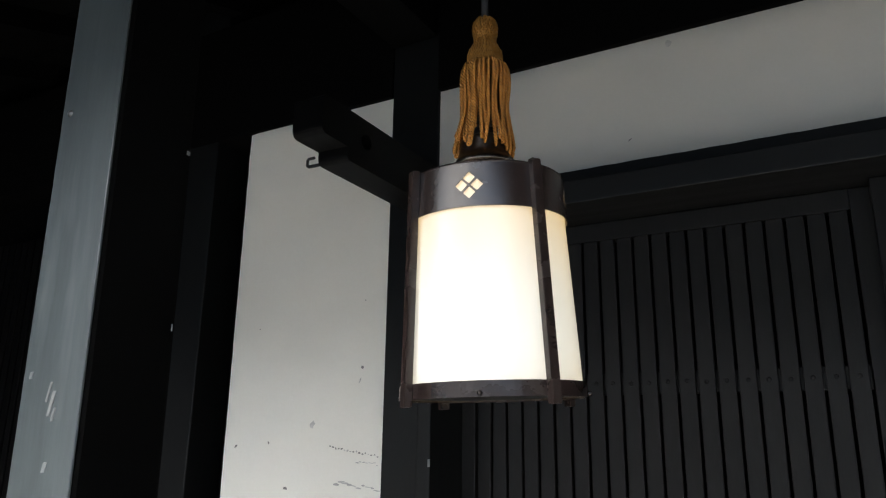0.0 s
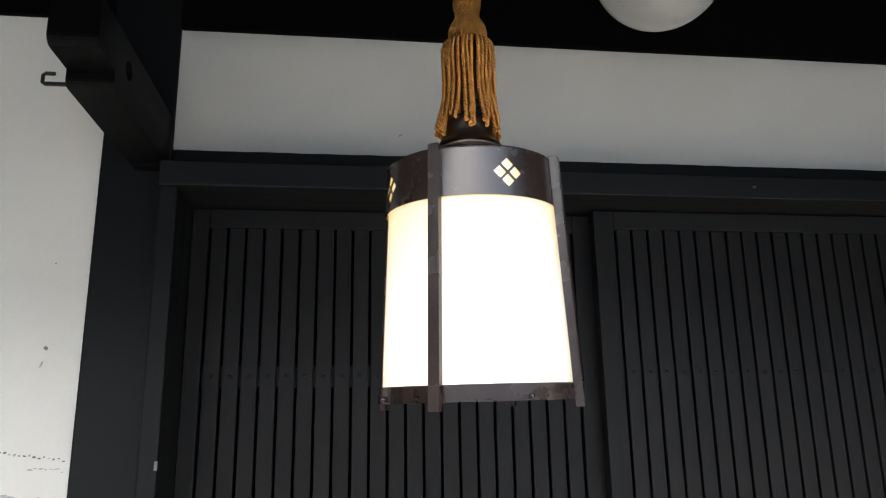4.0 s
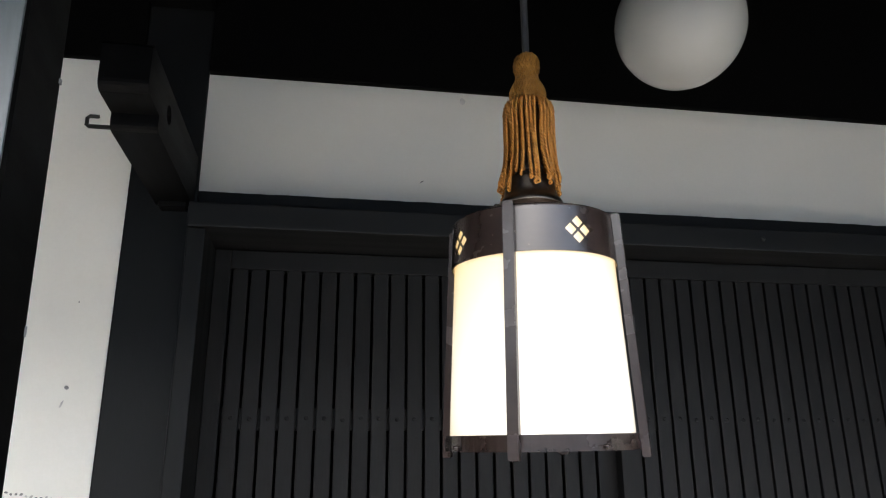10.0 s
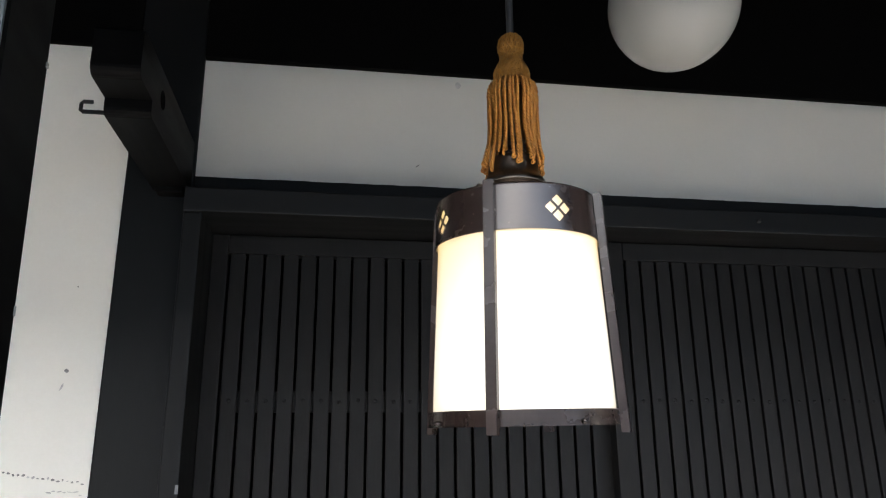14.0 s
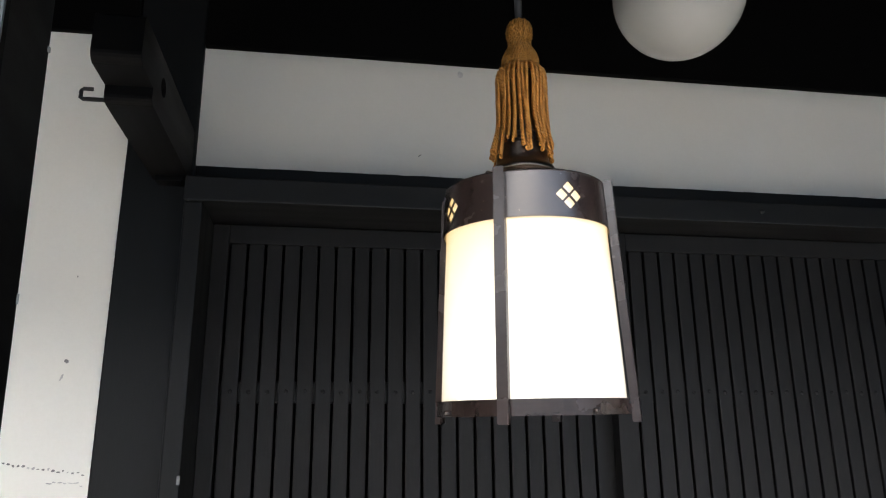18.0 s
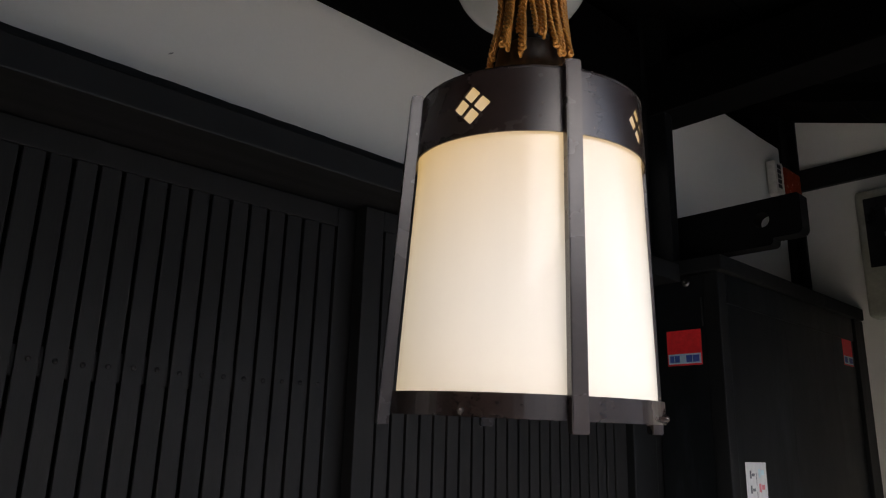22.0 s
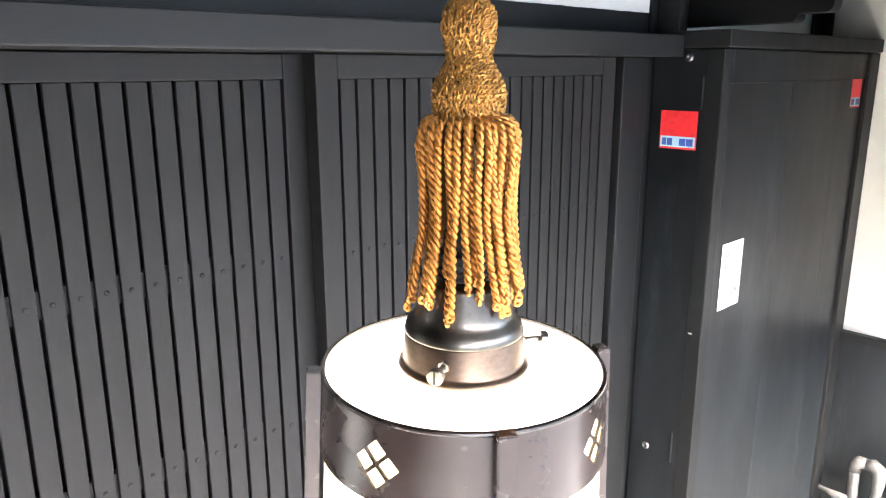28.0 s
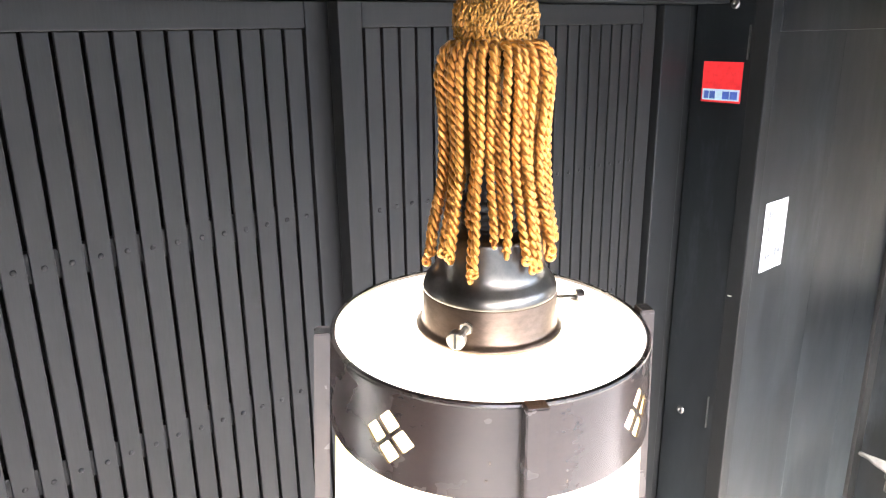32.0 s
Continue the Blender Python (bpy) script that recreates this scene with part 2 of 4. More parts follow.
NET = silk("golden_netting_thread", (0.30, 0.132, 0.023), (0.48, 0.230, 0.048))


def lamp_glass(name, near, far, glow_centre):
    """White glass lit from behind by its lamp, the glow set as emission colour: whiter near one point, more orange away
    from it.
    """
    m, n, l, b = mat(name, (0.62, 0.60, 0.56), 0.07, 0.0, 0.32)
    tc = n.new("ShaderNodeTexCoord")
    d = n.new("ShaderNodeVectorMath")
    d.operation = "DISTANCE"
    d.inputs[1].default_value = glow_centre
    l.new(tc.outputs["Object"], d.inputs[0])
    r = n.new("ShaderNodeMapRange")
    r.inputs["From Min"].default_value, r.inputs["From Max"].default_value = 0.076, 0.150
    l.new(d.outputs["Value"], r.inputs[0])
    g = noise_node(n, l, 46.0, 3.0, (1, 1, 0.07))
    k = n.new("ShaderNodeMapRange")
    k.inputs["To Min"].default_value, k.inputs["To Max"].default_value = 0.80, 1.20
    l.new(g.outputs[0], k.inputs[0])
    l.new(blend(n, l, r.outputs[0], near, far), b.inputs["Emission Color"])
    l.new(k.outputs[0], b.inputs["Emission Strength"])
    return m


# Centre lies streetward: daylight's whiteness on that side is put into the glow.
LAMPGLASS = lamp_glass("lit_opal_lamp_glass", (0.1065, 0.1005, 0.0885), (0.108, 0.073, 0.029), (0.004, -0.015, 0.066))
LIDGLASS = lamp_glass("lit_opal_lid_glass", (0.31, 0.28, 0.235), (0.27, 0.24, 0.195), (0, 0, 0.12))


# ---- mesh helpers ----
def mesh_ob(name, bm, material, parent=None, label="", smooth=False):
    me = bpy.data.meshes.new(name)
    bm.normal_update()
    bm.to_mesh(me)
    bm.free()
    me.materials.append(material)
    if smooth:
        for p in me.polygons:
            p.use_smooth = True
    ob = new(name, me)
    if parent:
        ob.parent = parent
    if label:
        ob["label"] = label
    return ob


def part(name, bm, material, parent, label="", smooth=False):
    return mesh_ob(name, bm, material, parent, label, smooth)


def twin(name, me, parent, m):
    ob = new(name, me)
    ob.parent = parent
    ob.matrix_basis = m
    return ob


def thing(name, at, label, category, group="", kind=""):
    ob = new(name)
    ob.empty_display_size = 0.05
    ob.location = at
    return tagged(ob, label, category, group, kind)


def add_box(bm, lo, hi, bevel=0.0, seg=2):
    c = [(a + b) / 2 for a, b in zip(lo, hi)]
    s = [abs(b - a) for a, b in zip(lo, hi)]
    g = bmesh.ops.create_cube(bm, size=1.0, matrix=Matrix.Translation(c) @ Matrix.Diagonal((*s, 1)))
    if bevel > 0:
        es = {e for v in g["verts"] for e in v.link_edges}
        bmesh.ops.bevel(bm, geom=list(es), offset=min(bevel, min(s) * 0.45), segments=seg, affect="EDGES", profile=0.6)
    return bm


def box(lo, hi, bevel=0.003, seg=2):
    return add_box(bmesh.new(), lo, hi, bevel, seg)


def lathe(profile, n=64, closed=False):
    """Turns a list of (radius, height) about z."""
    bm = bmesh.new()
    rings = []
    for r, z in profile:
        if r < 1e-6:
            rings.append([bm.verts.new((0, 0, z))])
        else:
            rings.append([bm.verts.new((r * math.cos(2 * math.pi * k / n), r * math.sin(2 * math.pi * k / n), z)) for k in range(n)])
    pairs = list(zip(rings, rings[1:])) + ([(rings[-1], rings[0])] if closed else [])
    for a, b in pairs:
        for k in range(n):
            q = (k + 1) % n
            if len(a) == 1 and len(b) == 1:
                continue
            if len(a) == 1:
                bm.faces.new((a[0], b[q], b[k]))
            elif len(b) == 1:
                bm.faces.new((a[k], a[q], b[0]))
            else:
                bm.faces.new((a[k], a[q], b[q], b[k]))
    bmesh.ops.recalc_face_normals(bm, faces=bm.faces)
    return bm


def tube(bm, pts, radius, sides=6, cap=True):
    """A round bar along the points."""
    pts = [Vector(p) for p in pts]
    rings, up = [], None
    for i, p in enumerate(pts):
        d = (pts[min(i + 1, len(pts) - 1)] - pts[max(i - 1, 0)]).normalized()
        if up is None:
            up = d.orthogonal().normalized()
        up = (up - d * up.dot(d)).normalized()
        side = d.cross(up)
        r = radius[i] if isinstance(radius, list) else radius
        rings.append([bm.verts.new(p + (up * math.cos(2 * math.pi * k / sides) + side * math.sin(2 * math.pi * k / sides)) * r) for k in range(sides)])
    for a, b in zip(rings, rings[1:]):
        for k in range(sides):
            bm.faces.new((a[k], a[(k + 1) % sides], b[(k + 1) % sides], b[k]))
    if cap:
        bm.faces.new(rings[0][::-1])
        bm.faces.new(rings[-1])
    return bm


def lathe_x(profile, z, n=18):
    """Turns a list of (radius, way along x) about a level axis at the height z."""
    bm = lathe(profile, n)
    bmesh.ops.transform(bm, matrix=Matrix.Translation((0, 0, z)) @ Matrix.Rotation(math.pi / 2, 4, "Y"), verts=bm.verts)
    return bm


def structure(name, lo, hi, material, label, category, bevel=0.004):
    return tagged(mesh_ob(name, box(lo, hi, bevel), material), label, category, "", "structure")


# ---- the shop front: wall, posts, beams ----
W = 1.435


def plaster_panel(name, x0, x1, z0, z1, parent, ragged=0.0015):
    """A plaster field between posts, with slightly uneven edges."""
    bm = bmesh.new()
    nx, nz = max(int((x1 - x0) / 0.02), 2), max(int((z1 - z0) / 0.02), 2)
    g = []
    for i in range(nx + 1):
        col = []
        for k in range(nz + 1):
            x = x0 + (x1 - x0) * i / nx
            z = z0 + (z1 - z0) * k / nz
            dx = ragged * noise.noise((x * 9, z * 26, 3.1)) if i in (0, nx) else 0
            dz = ragged * (0.8 * noise.noise((x * 31, z * 9, 7.7)) + 1.6 * max(0.0, noise.noise((x * 8, z * 9, 2.7)) - 0.35)) if k in (0, nz) else 0
            y = W + 0.0012 * noise.noise((x * 3, z * 3, 1.0))
            if i in (0, nx) or k in (0, nz):
                y += 0.004
            col.append(bm.verts.new((x + dx, y, z + dz)))
        g.append(col)
    for i in range(nx):
        for k in range(nz):
            bm.faces.new((g[i][k], g[i + 1][k], g[i + 1][k + 1], g[i][k + 1]))
    return part(name, bm, PLASTER, parent, "", True)


wall_north = structure("wall_north", (-3.6, W + 0.11, 0.0), (2.45, W + 0.2, 3.0), NEARBLACK, "black timber and white plaster shop front wall", "wall", 0)
plaster_panel("plaster_panel", -0.803, 1.014, 2.0945, 2.36, wall_north)
plaster_panel("plaster_panel", -1.418, -0.929, 1.0, 2.384, wall_north)
plaster_panel("plaster_panel", 1.08, 1.99, 1.95, 2.692, wall_north)

for lo, hi, lab in (
    ((-0.934, 1.431, 0), (-0.801, 1.56, 2.9), "black timber door post beside white plaster"),
    ((-1.668, 1.428, 0), (-1.536, 1.56, 2.9), "black timber wall post"),
    ((1.011, 1.431, 1.9925), (1.085, 1.56, 2.9), "black timber door post above the shutter case"),
    ((1.0245, 1.443, 0), (1.085, 1.56, 1.992), "black timber door post behind the shutter case"),
    ((1.981, 1.428, 0), (2.075, 1.56, 3.0), "black timber corner post"),
):
    structure("post", lo, hi, BLACK, lab, "post")
structure("post_cover", (1.035, 1.369, 2.03), (1.072, 1.4305, 2.9), BLACK, "black timber fillet on a door post", "post")
jamb = structure("door_jamb", (-0.801, 1.358, 0), (-0.767, 1.56, 1.992), BLACK, "black timber door jamb", "door jamb")
part("paint_chip", box((-0.772, 1.3572, 1.484), (-0.7665, 1.3590, 1.499), 0.0006), CHIP, jamb, "pale chip in the worn paint")
structure("door_jamb", (0.918, 1.440, 0), (1.024, 1.56, 1.992), BLACK, "black timber door jamb", "door jamb")
structure("lintel", (-0.801, 1.352, 1.992), (1.036, 1.60, 2.041), BEAM, "black timber door lintel with grooves", "lintel", 0.003)
structure("lintel_fascia", (-0.801, 1.4395, 2.041), (1.011, 1.56, 2.101), BEAM, "black timber board over the lintel", "board", 0.003)
structure("header_beam", (-0.801, 1.425, 2.359), (1.011, 1.56, 2.75), NEARBLACK, "near-black timber header beam", "beam")
structure("header_beam", (-3.2, 1.425, 2.371), (-0.934, 1.56, 2.75), NEARBLACK, "near-black timber header beam", "beam")
structure("cross_beam", (1.03, 0.5, 2.495), (1.165, 1.42, 2.655), NEARBLACK, "near-black timber cross beam under the eaves", "beam")
structure("cross_beam", (-0.93, 0.5, 2.50), (-0.80, 1.42, 2.66), NEARBLACK, "near-black timber cross beam under the eaves", "beam")
structure("eaves_beam", (-3.2, 0.59, 2.40), (2.10, 0.70, 2.53), NEARBLACK, "near-black timber beam along the eaves", "beam")
# The post's lit face and shaded sides are set as two wood colours.
front_post = structure("front_post", (-0.918, 0.592, 0), (-0.800, 0.70, 2.55), DEEPBLACK, "black timber front post with a grey street face toned as lit", "post", 0.006)
part("weathered_face", box((-0.9175, 0.588, 0.0), (-0.8005, 0.5918, 2.40), 0.003), GREYPOST, front_post, "grey face with worn paint, toned as lit from the street")
for x, z, w, h in ((-0.861, 1.600, 0.004, 0.024), (-0.853, 1.586, 0.006, 0.030), (-0.847, 1.573, 0.004, 0.016), (-0.901, 1.622, 0.006, 0.009), (-0.851, 1.512, 0.006, 0.012), (-0.893, 1.455, 0.005, 0.016)):
    bm = box((x - w / 2, 0.5868, z - h / 2), (x + w / 2, 0.5890, z + h / 2), 0.0008)
    for v in bm.verts:
        v.co.x += 0.25 * (v.co.z - z)
    part("paint_chip", bm, CHIP, front_post, "pale chip in the worn paint")
nail = lathe([(0, 0.0032), (0.0035, 0.0024), (0.0055, 0.0)], 14)
bmesh.ops.transform(nail, matrix=Matrix.Translation((-0.9005, 0.5882, 1.980)) @ Matrix.Rotation(math.pi / 2, 4, "X"), verts=nail.verts)
part("nail_head", nail, STEEL, front_post, "small dull nail head", True)
part("paint_chip", box((-0.8160, 0.719, 1.949), (-0.8135, 0.724, 1.955), 0.0005), CHIP, front_post, "pale chip in the worn paint")
part("paint_chip", box((-0.8160, 0.7215, 1.689), (-0.8135, 0.7228, 1.699), 0.0005), CHIP, front_post, "pale chip in the worn paint")
# the old post is not quite square, and leans a little
for v in front_post.data.vertices:
    if v.co.y > 0.65:
        v.co.x -= 0.0154
        v.co.y += 0.0287
front_post.rotation_euler = (0, -0.020, 0)
front_post.location.x = 0.0382

# side wall on the far side of the shutter case
XS = 2.06
# The stretch below y -0.2 is unseen, added to darken the right side.
side = structure("wall_east", (XS + 0.06, -0.9, 0.0), (XS + 0.16, 1.56, 3.1), NEARBLACK, "black timber and white plaster side wall", "wall", 0)


def side_panel(y0, y1, z0, z1a, z1b):
    bm = bmesh.new()
    v = [bm.verts.new(p) for p in ((XS, y0, z0), (XS, y1, z0), (XS, y1, z1b), (XS, y0, z1a))]
    w = [bm.verts.new((p.co.x + 0.05, p.co.y, p.co.z)) for p in v]
    bm.faces.new(v)
    bm.faces.new(w[::-1])
    for k in range(4):
        bm.faces.new((v[k], w[k], w[(k + 1) % 4], v[(k + 1) % 4]))
    bmesh.ops.recalc_face_normals(bm, faces=bm.faces)
    return part("plaster_panel", bm, PLASTER, side)


side_panel(-0.2, 1.43, 1.074, 2.522, 2.522)
side_panel(0.60, 1.43, 2.604, 2.55, 2.825)
structure("side_beam", (XS - 0.02, -0.2, 2.522), (XS + 0.055, 1.42, 2.606), BEAM, "black timber beam on the side wall", "beam")
structure("wainscot", (XS - 0.012, -0.2, 0.0), (XS + 0.055, 1.25, 1.045), PANELWOOD, "black streaked boards on the lower side wall", "wainscot")
structure("wainscot_ledge", (XS - 0.03, -0.2, 1.045), (XS + 0.055, 1.25, 1.074), BLACK, "narrow black ledge over the boards", "ledge")

structure("side_post", (XS - 0.012, 1.396, 0), (XS + 0.05, 1.4275, 3.0), BLACK, "black timber corner post on the side wall", "post")

# eaves: boards that slope down to the street, and rafters
def slope_z(y):
    return 2.83 - 0.33 * (W - y)


bm = bmesh.new()
for y0, y1 in [(-0.26 + 0.155 * k, -0.26 + 0.155 * k + 0.150) for k in range(12)]:
    a = [bm.verts.new((x, y, slope_z(y) + dz)) for dz in (0, 0.02) for x, y in ((-3.6, y0), (2.6, y0), (2.6, y1), (-3.6, y1))]
    for f in ((0, 3, 2, 1), (4, 5, 6, 7), (0, 1, 5, 4), (1, 2, 6, 5), (2, 3, 7, 6), (3, 0, 4, 7)):
        bm.faces.new([a[k] for k in f])
tagged(mesh_ob("ceiling", bm, NEARBLACK), "near-black boards under the eaves", "ceiling", "", "structure")
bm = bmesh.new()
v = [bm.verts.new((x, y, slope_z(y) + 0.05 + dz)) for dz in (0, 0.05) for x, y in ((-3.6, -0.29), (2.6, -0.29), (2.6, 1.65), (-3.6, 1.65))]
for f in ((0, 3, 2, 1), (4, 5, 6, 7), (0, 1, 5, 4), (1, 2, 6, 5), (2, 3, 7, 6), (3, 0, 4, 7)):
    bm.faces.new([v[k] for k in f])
tagged(mesh_ob("roof", bm, NEARBLACK), "dark roof slab over the eaves", "roof", "", "structure")
for x in [-3.3 + 0.45 * k for k in range(14)]:
    bm = bmesh.new()
    v = [bm.verts.new((xx, y, slope_z(y) + dz)) for dz in (-0.065, -0.001) for xx, y in ((x, -0.23), (x + 0.05, -0.23), (x + 0.05, 1.40), (x, 1.40))]
    for f in ((0, 3, 2, 1), (4, 5, 6, 7), (0, 1, 5, 4), (1, 2, 6, 5), (2, 3, 7, 6), (3, 0, 4, 7)):
        bm.faces.new([v[k] for k in f])
    tagged(mesh_ob("rafter", bm, NEARBLACK), "near-black rafter under the eaves", "rafter", "rafters", "structure")

# ground
structure("ground", (-60, -60, -0.30), (60, 60, -0.12), ASPHALT, "grey asphalt street", "ground", 0)
structure("pavement", (-30, -1.5, -0.13), (30, 1.62, 0.0), PAVING, "pale grey paved forecourt", "pavement", 0.01)
# Added out of view: cuts off low sky and bounces pale light back.
structure("wall_across_street", (-30, -8.2, -0.12), (30, -7.9, 4.3), DIM, "unseen pale wall added across the street to shape the light", "wall", 0)
# Another unseen wall, added to keep sidelight off the east side.
structure("wall_far_end", (-3.75, -2.3, 0), (-3.6, 1.64, 5.0), NEARBLACK, "unseen dark wall added to block light from the west", "wall", 0)


# ---- lattice doors ----
def lattice_door(name, x0, x1, y, slits, pitch, label):
    """y: the front of the slats; slits: where the first slit is."""
    top, bot, t = 1.990, 0.03, 0.030
    d = thing(name, (x0, y, bot), label, "sliding door", "lattice doors", "")
    d["kind"] = "structure"
    o = Vector((x0, y, bot))

    def p(nm, lo, hi, m=SLAT, bv=0.002):
        return part(nm, box(Vector(lo) - o, Vector(hi) - o, bv), m, d)
    n0 = math.ceil((x0 + 0.034 - slits) / pitch)
    first = slits + n0 * pitch
    count = int((x1 - 0.034 - first) / pitch)
    last = first + count * pitch
    p("stile", (x0, y - 0.001, bot), (first - 0.003, y + t, top))
    p("stile", (last + 0.003, y - 0.001, bot), (x1, y + t, top))
    p("top_rail", (first - 0.0025, y - 0.0005, 1.950), (last + 0.0025, y + t, top))
    p("bottom_rail", (first - 0.0025, y - 0.0005, bot), (last + 0.0025, y + t, bot + 0.13))
    for z in (1.650, 1.340, 1.03, 0.72, 0.41):
        p("cross_rail", (first - 0.002, y + 0.010, z - 0.021), (last + 0.002, y + t - 0.003, z + 0.021))
    p("backing", (x0 + 0.01, y + t + 0.001, bot + 0.01), (x1 - 0.01, y + t + 0.006, top - 0.01), NEARBLACK, 0)
    w = pitch - 0.0058
    me = None
    nail = None
    for k in range(count):
        xc = first + (k + 0.5) * pitch
        m = Matrix.Translation(Vector((xc, y, (bot + 0.13 + 1.9495) / 2)) - o)
        if me is None:
            h = (1.9495 - bot - 0.13) / 2
            s = part("slat", box((-w / 2, 0, -h), (w / 2, 0.0095, h), 0.0016, 2), SLAT, d)
            s.matrix_basis = m
            me = s.data
        else:
            twin("slat", me, d, m)
        for z in (1.650, 1.340):
            m = Matrix.Translation(Vector((xc + random.uniform(-0.001, 0.001), y, z + random.uniform(-0.002, 0.002))) - o)
            if nail is None:
                g = bmesh.new()
                bmesh.ops.create_icosphere(g, subdivisions=2, radius=0.0042, matrix=Matrix.Diagonal((1, 0.36, 1, 1)))
                s = part("nail_head", g, SLAT, d, "small painted nail head", True)
                s.matrix_basis = m
                nail = s.data
            else:
                twin("nail_head", nail, d, m)
    return d


lattice_door("door_1", -0.766, 0.080, 1.495, -0.3344, 0.0360, "closed dark grey lattice sliding door of narrow slats")
lattice_door("door_2", 0.062, 0.9015, 1.452, 0.1083, 0.0353, "closed dark grey lattice sliding door in the front track")


# ---- lattice window past the left wall post ----
lw = thing("lattice_window", (-2.18, 1.47, 0.5), "dark slatted timber window lattice", "lattice", "", "structure")
me = None
for k in range(26):
    m = Matrix.Translation((-0.46 + 0.0375 * k, 0, 0.85))
    if me is None:
        sl = part("slat", box((-0.014, 0, -0.85), (0.014, 0.02, 0.85), 0.002), DEEPBLACK, lw)
        sl.matrix_basis = m
        me = sl.data
    else:
        twin("slat", me, lw, m)
for z in (0.0, 0.55, 1.1, 1.66):
    part("rail", box((-0.5, 0.0205, z), (0.5, 0.045, z + 0.04), 0.002), DEEPBLACK, lw)

# ---- brackets over the doors ----
def bracket(x0, x1, y_end, z0, z1, step_y, step, hole):
    b = thing("timber_bracket", ((x0 + x1) / 2, 1.43, z0), "black timber bracket with a stepped rounded end on a door post", "bracket", "timber brackets")
    o = b.location.copy()
    prof = [(1.430, z0), (step_y + 0.012, z0)]
    for k in range(5):
        a = math.pi / 2 * k / 4
        prof.append((step_y + 0.012 - 0.012 * math.sin(a), z0 + 0.012 - 0.012 * math.cos(a)))
    prof.append((step_y, z0 + step))
    for k in range(6):
        a = math.pi / 2 * k / 5
        prof.append((y_end + 0.016 - 0.016 * math.sin(a), z0 + step + 0.016 - 0.016 * math.cos(a)))
    prof += [(y_end, z1 - 0.006), (y_end + 0.006, z1), (1.430, z1)]
    loops = [prof]
    if hole:
        loops.append([(hole[0] + hole[2] * math.cos(2 * math.pi * k / 24), hole[1] + hole[2] * math.sin(2 * math.pi * k / 24)) for k in range(24)])
    bm = bmesh.new()
    rims = []
    for x in (x0, x1):
        es, vv = [], []
        for lp in loops:
            v = [bm.verts.new((x - o.x, y - o.y, z - o.z)) for y, z in lp]
            es += [bm.edges.new((v[k], v[(k + 1) % len(v)])) for k in range(len(v))]
            vv.append(v)
        bmesh.ops.triangle_fill(bm, use_beauty=True, edges=es)
        rims.append(vv)
    for va, vb in zip(*rims):
        for k in range(len(va)):
            q = (k + 1) % len(va)
            bm.faces.new((va[k], vb[k], vb[q], va[q]))
    if hole:
        c = Vector((0, hole[0] - o.y, hole[1] - o.z))
        drop = [f for f in bm.faces if abs(f.normal.x) > 0.9 and all((Vector((0, v.co.y, v.co.z)) - c).length < hole[2] * 1.02 for v in f.verts)]
        bmesh.ops.delete(bm, geom=drop, context="FACES_ONLY")
    bmesh.ops.recalc_face_normals(bm, faces=bm.faces)
    part("arm", bm, DEEPBLACK, b)
    part("wedge_plate", box(Vector((x0 + 0.01, 1.40, z0 - 0.012)) - o, Vector((x1 - 0.01, 1.430, z0 - 0.0005)) - o, 0.002), DEEPBLACK, b)
    return b


bracket(1.080, 1.126, 1.043, 2.062, 2.186, 1.117, 0.018, (1.142, 2.132, 0.0205))
bracket(-0.877, -0.806, 1.008, 2.057, 2.162, 1.088, 0.027, (1.150, 2.116, 0.017))
hk = thing("iron_hook", (-0.877, 1.100, 2.064), "small black iron hook on the bracket", "hook")
bm = bmesh.new()
tube(bm, [(0.02, 0, 0.0), (-0.034, 0, 0.0), (-0.037, 0, 0.003), (-0.037, 0, 0.014), (-0.034, 0, 0.017), (-0.020, 0, 0.017)], 0.0036, 4)
part("hook_bar", bm, IRON, hk)

# ---- shutter case beside the doors ----
CX, CF = 1.040, 1.248
case = thing("shutter_case", ((CX + XS) / 2, 1.32, 0.0), "tall black board shutter case with stickers and a paper label", "shutter case")
co = case.location.copy()


def cp(nm, lo, hi, m=PANELWOOD, bv=0.003, label=""):
    return part(nm, box(Vector(lo) - co, Vector(hi) - co, bv), m, case, label)


cp("corner_post", (CX + 0.002, CF + 0.004, 0), (CX + 0.045, CF + 0.045, 2.008), BLACK)
cp("side_board", (CX + 0.006, CF + 0.0455, 0), (CX + 0.03, 1.4385, 2.008), PANELWOOD)
cp("top_cap", (CX - 0.008, CF - 0.012, 2.011), (XS - 0.001, 1.39, 2.051), BLACK, 0.004)
cp("top_rail", (CX + 0.0455, CF + 0.002, 1.930), (XS - 0.085, CF + 0.04, 2.008), PANELWOOD)
n = 5
bw = (XS - 0.085 - CX - 0.0455) / n
for k in range(n):
    xa = CX + 0.0455 + bw * k
    cp("board", (xa + 0.00005, CF + 0.007 + 0.0002 * (k % 2), 0), (xa + bw - 0.00005, CF + 0.035, 1.9295), PANELWOOD, 0.0001)
cp("end_stile", (XS - 0.084, CF - 0.006, 0), (XS - 0.002, CF + 0.04, 2.008), BLACK)
cp("side_fillet", (CX + 0.001, 1.300, 1.87), (CX + 0.007, 1.3025, 1.945), STEEL, 0.0005, "thin metal strip")
cp("side_fillet", (CX + 0.001, 1.3085, 0.93), (CX + 0.007, 1.311, 1.02), STEEL, 0.0005, "thin metal strip")
cp("paint_chip", (CX + 0.0008, 1.277, 1.3065), (CX + 0.003, 1.287, 1.3095), IVORY, 0.0005, "small pale chip in the paint")
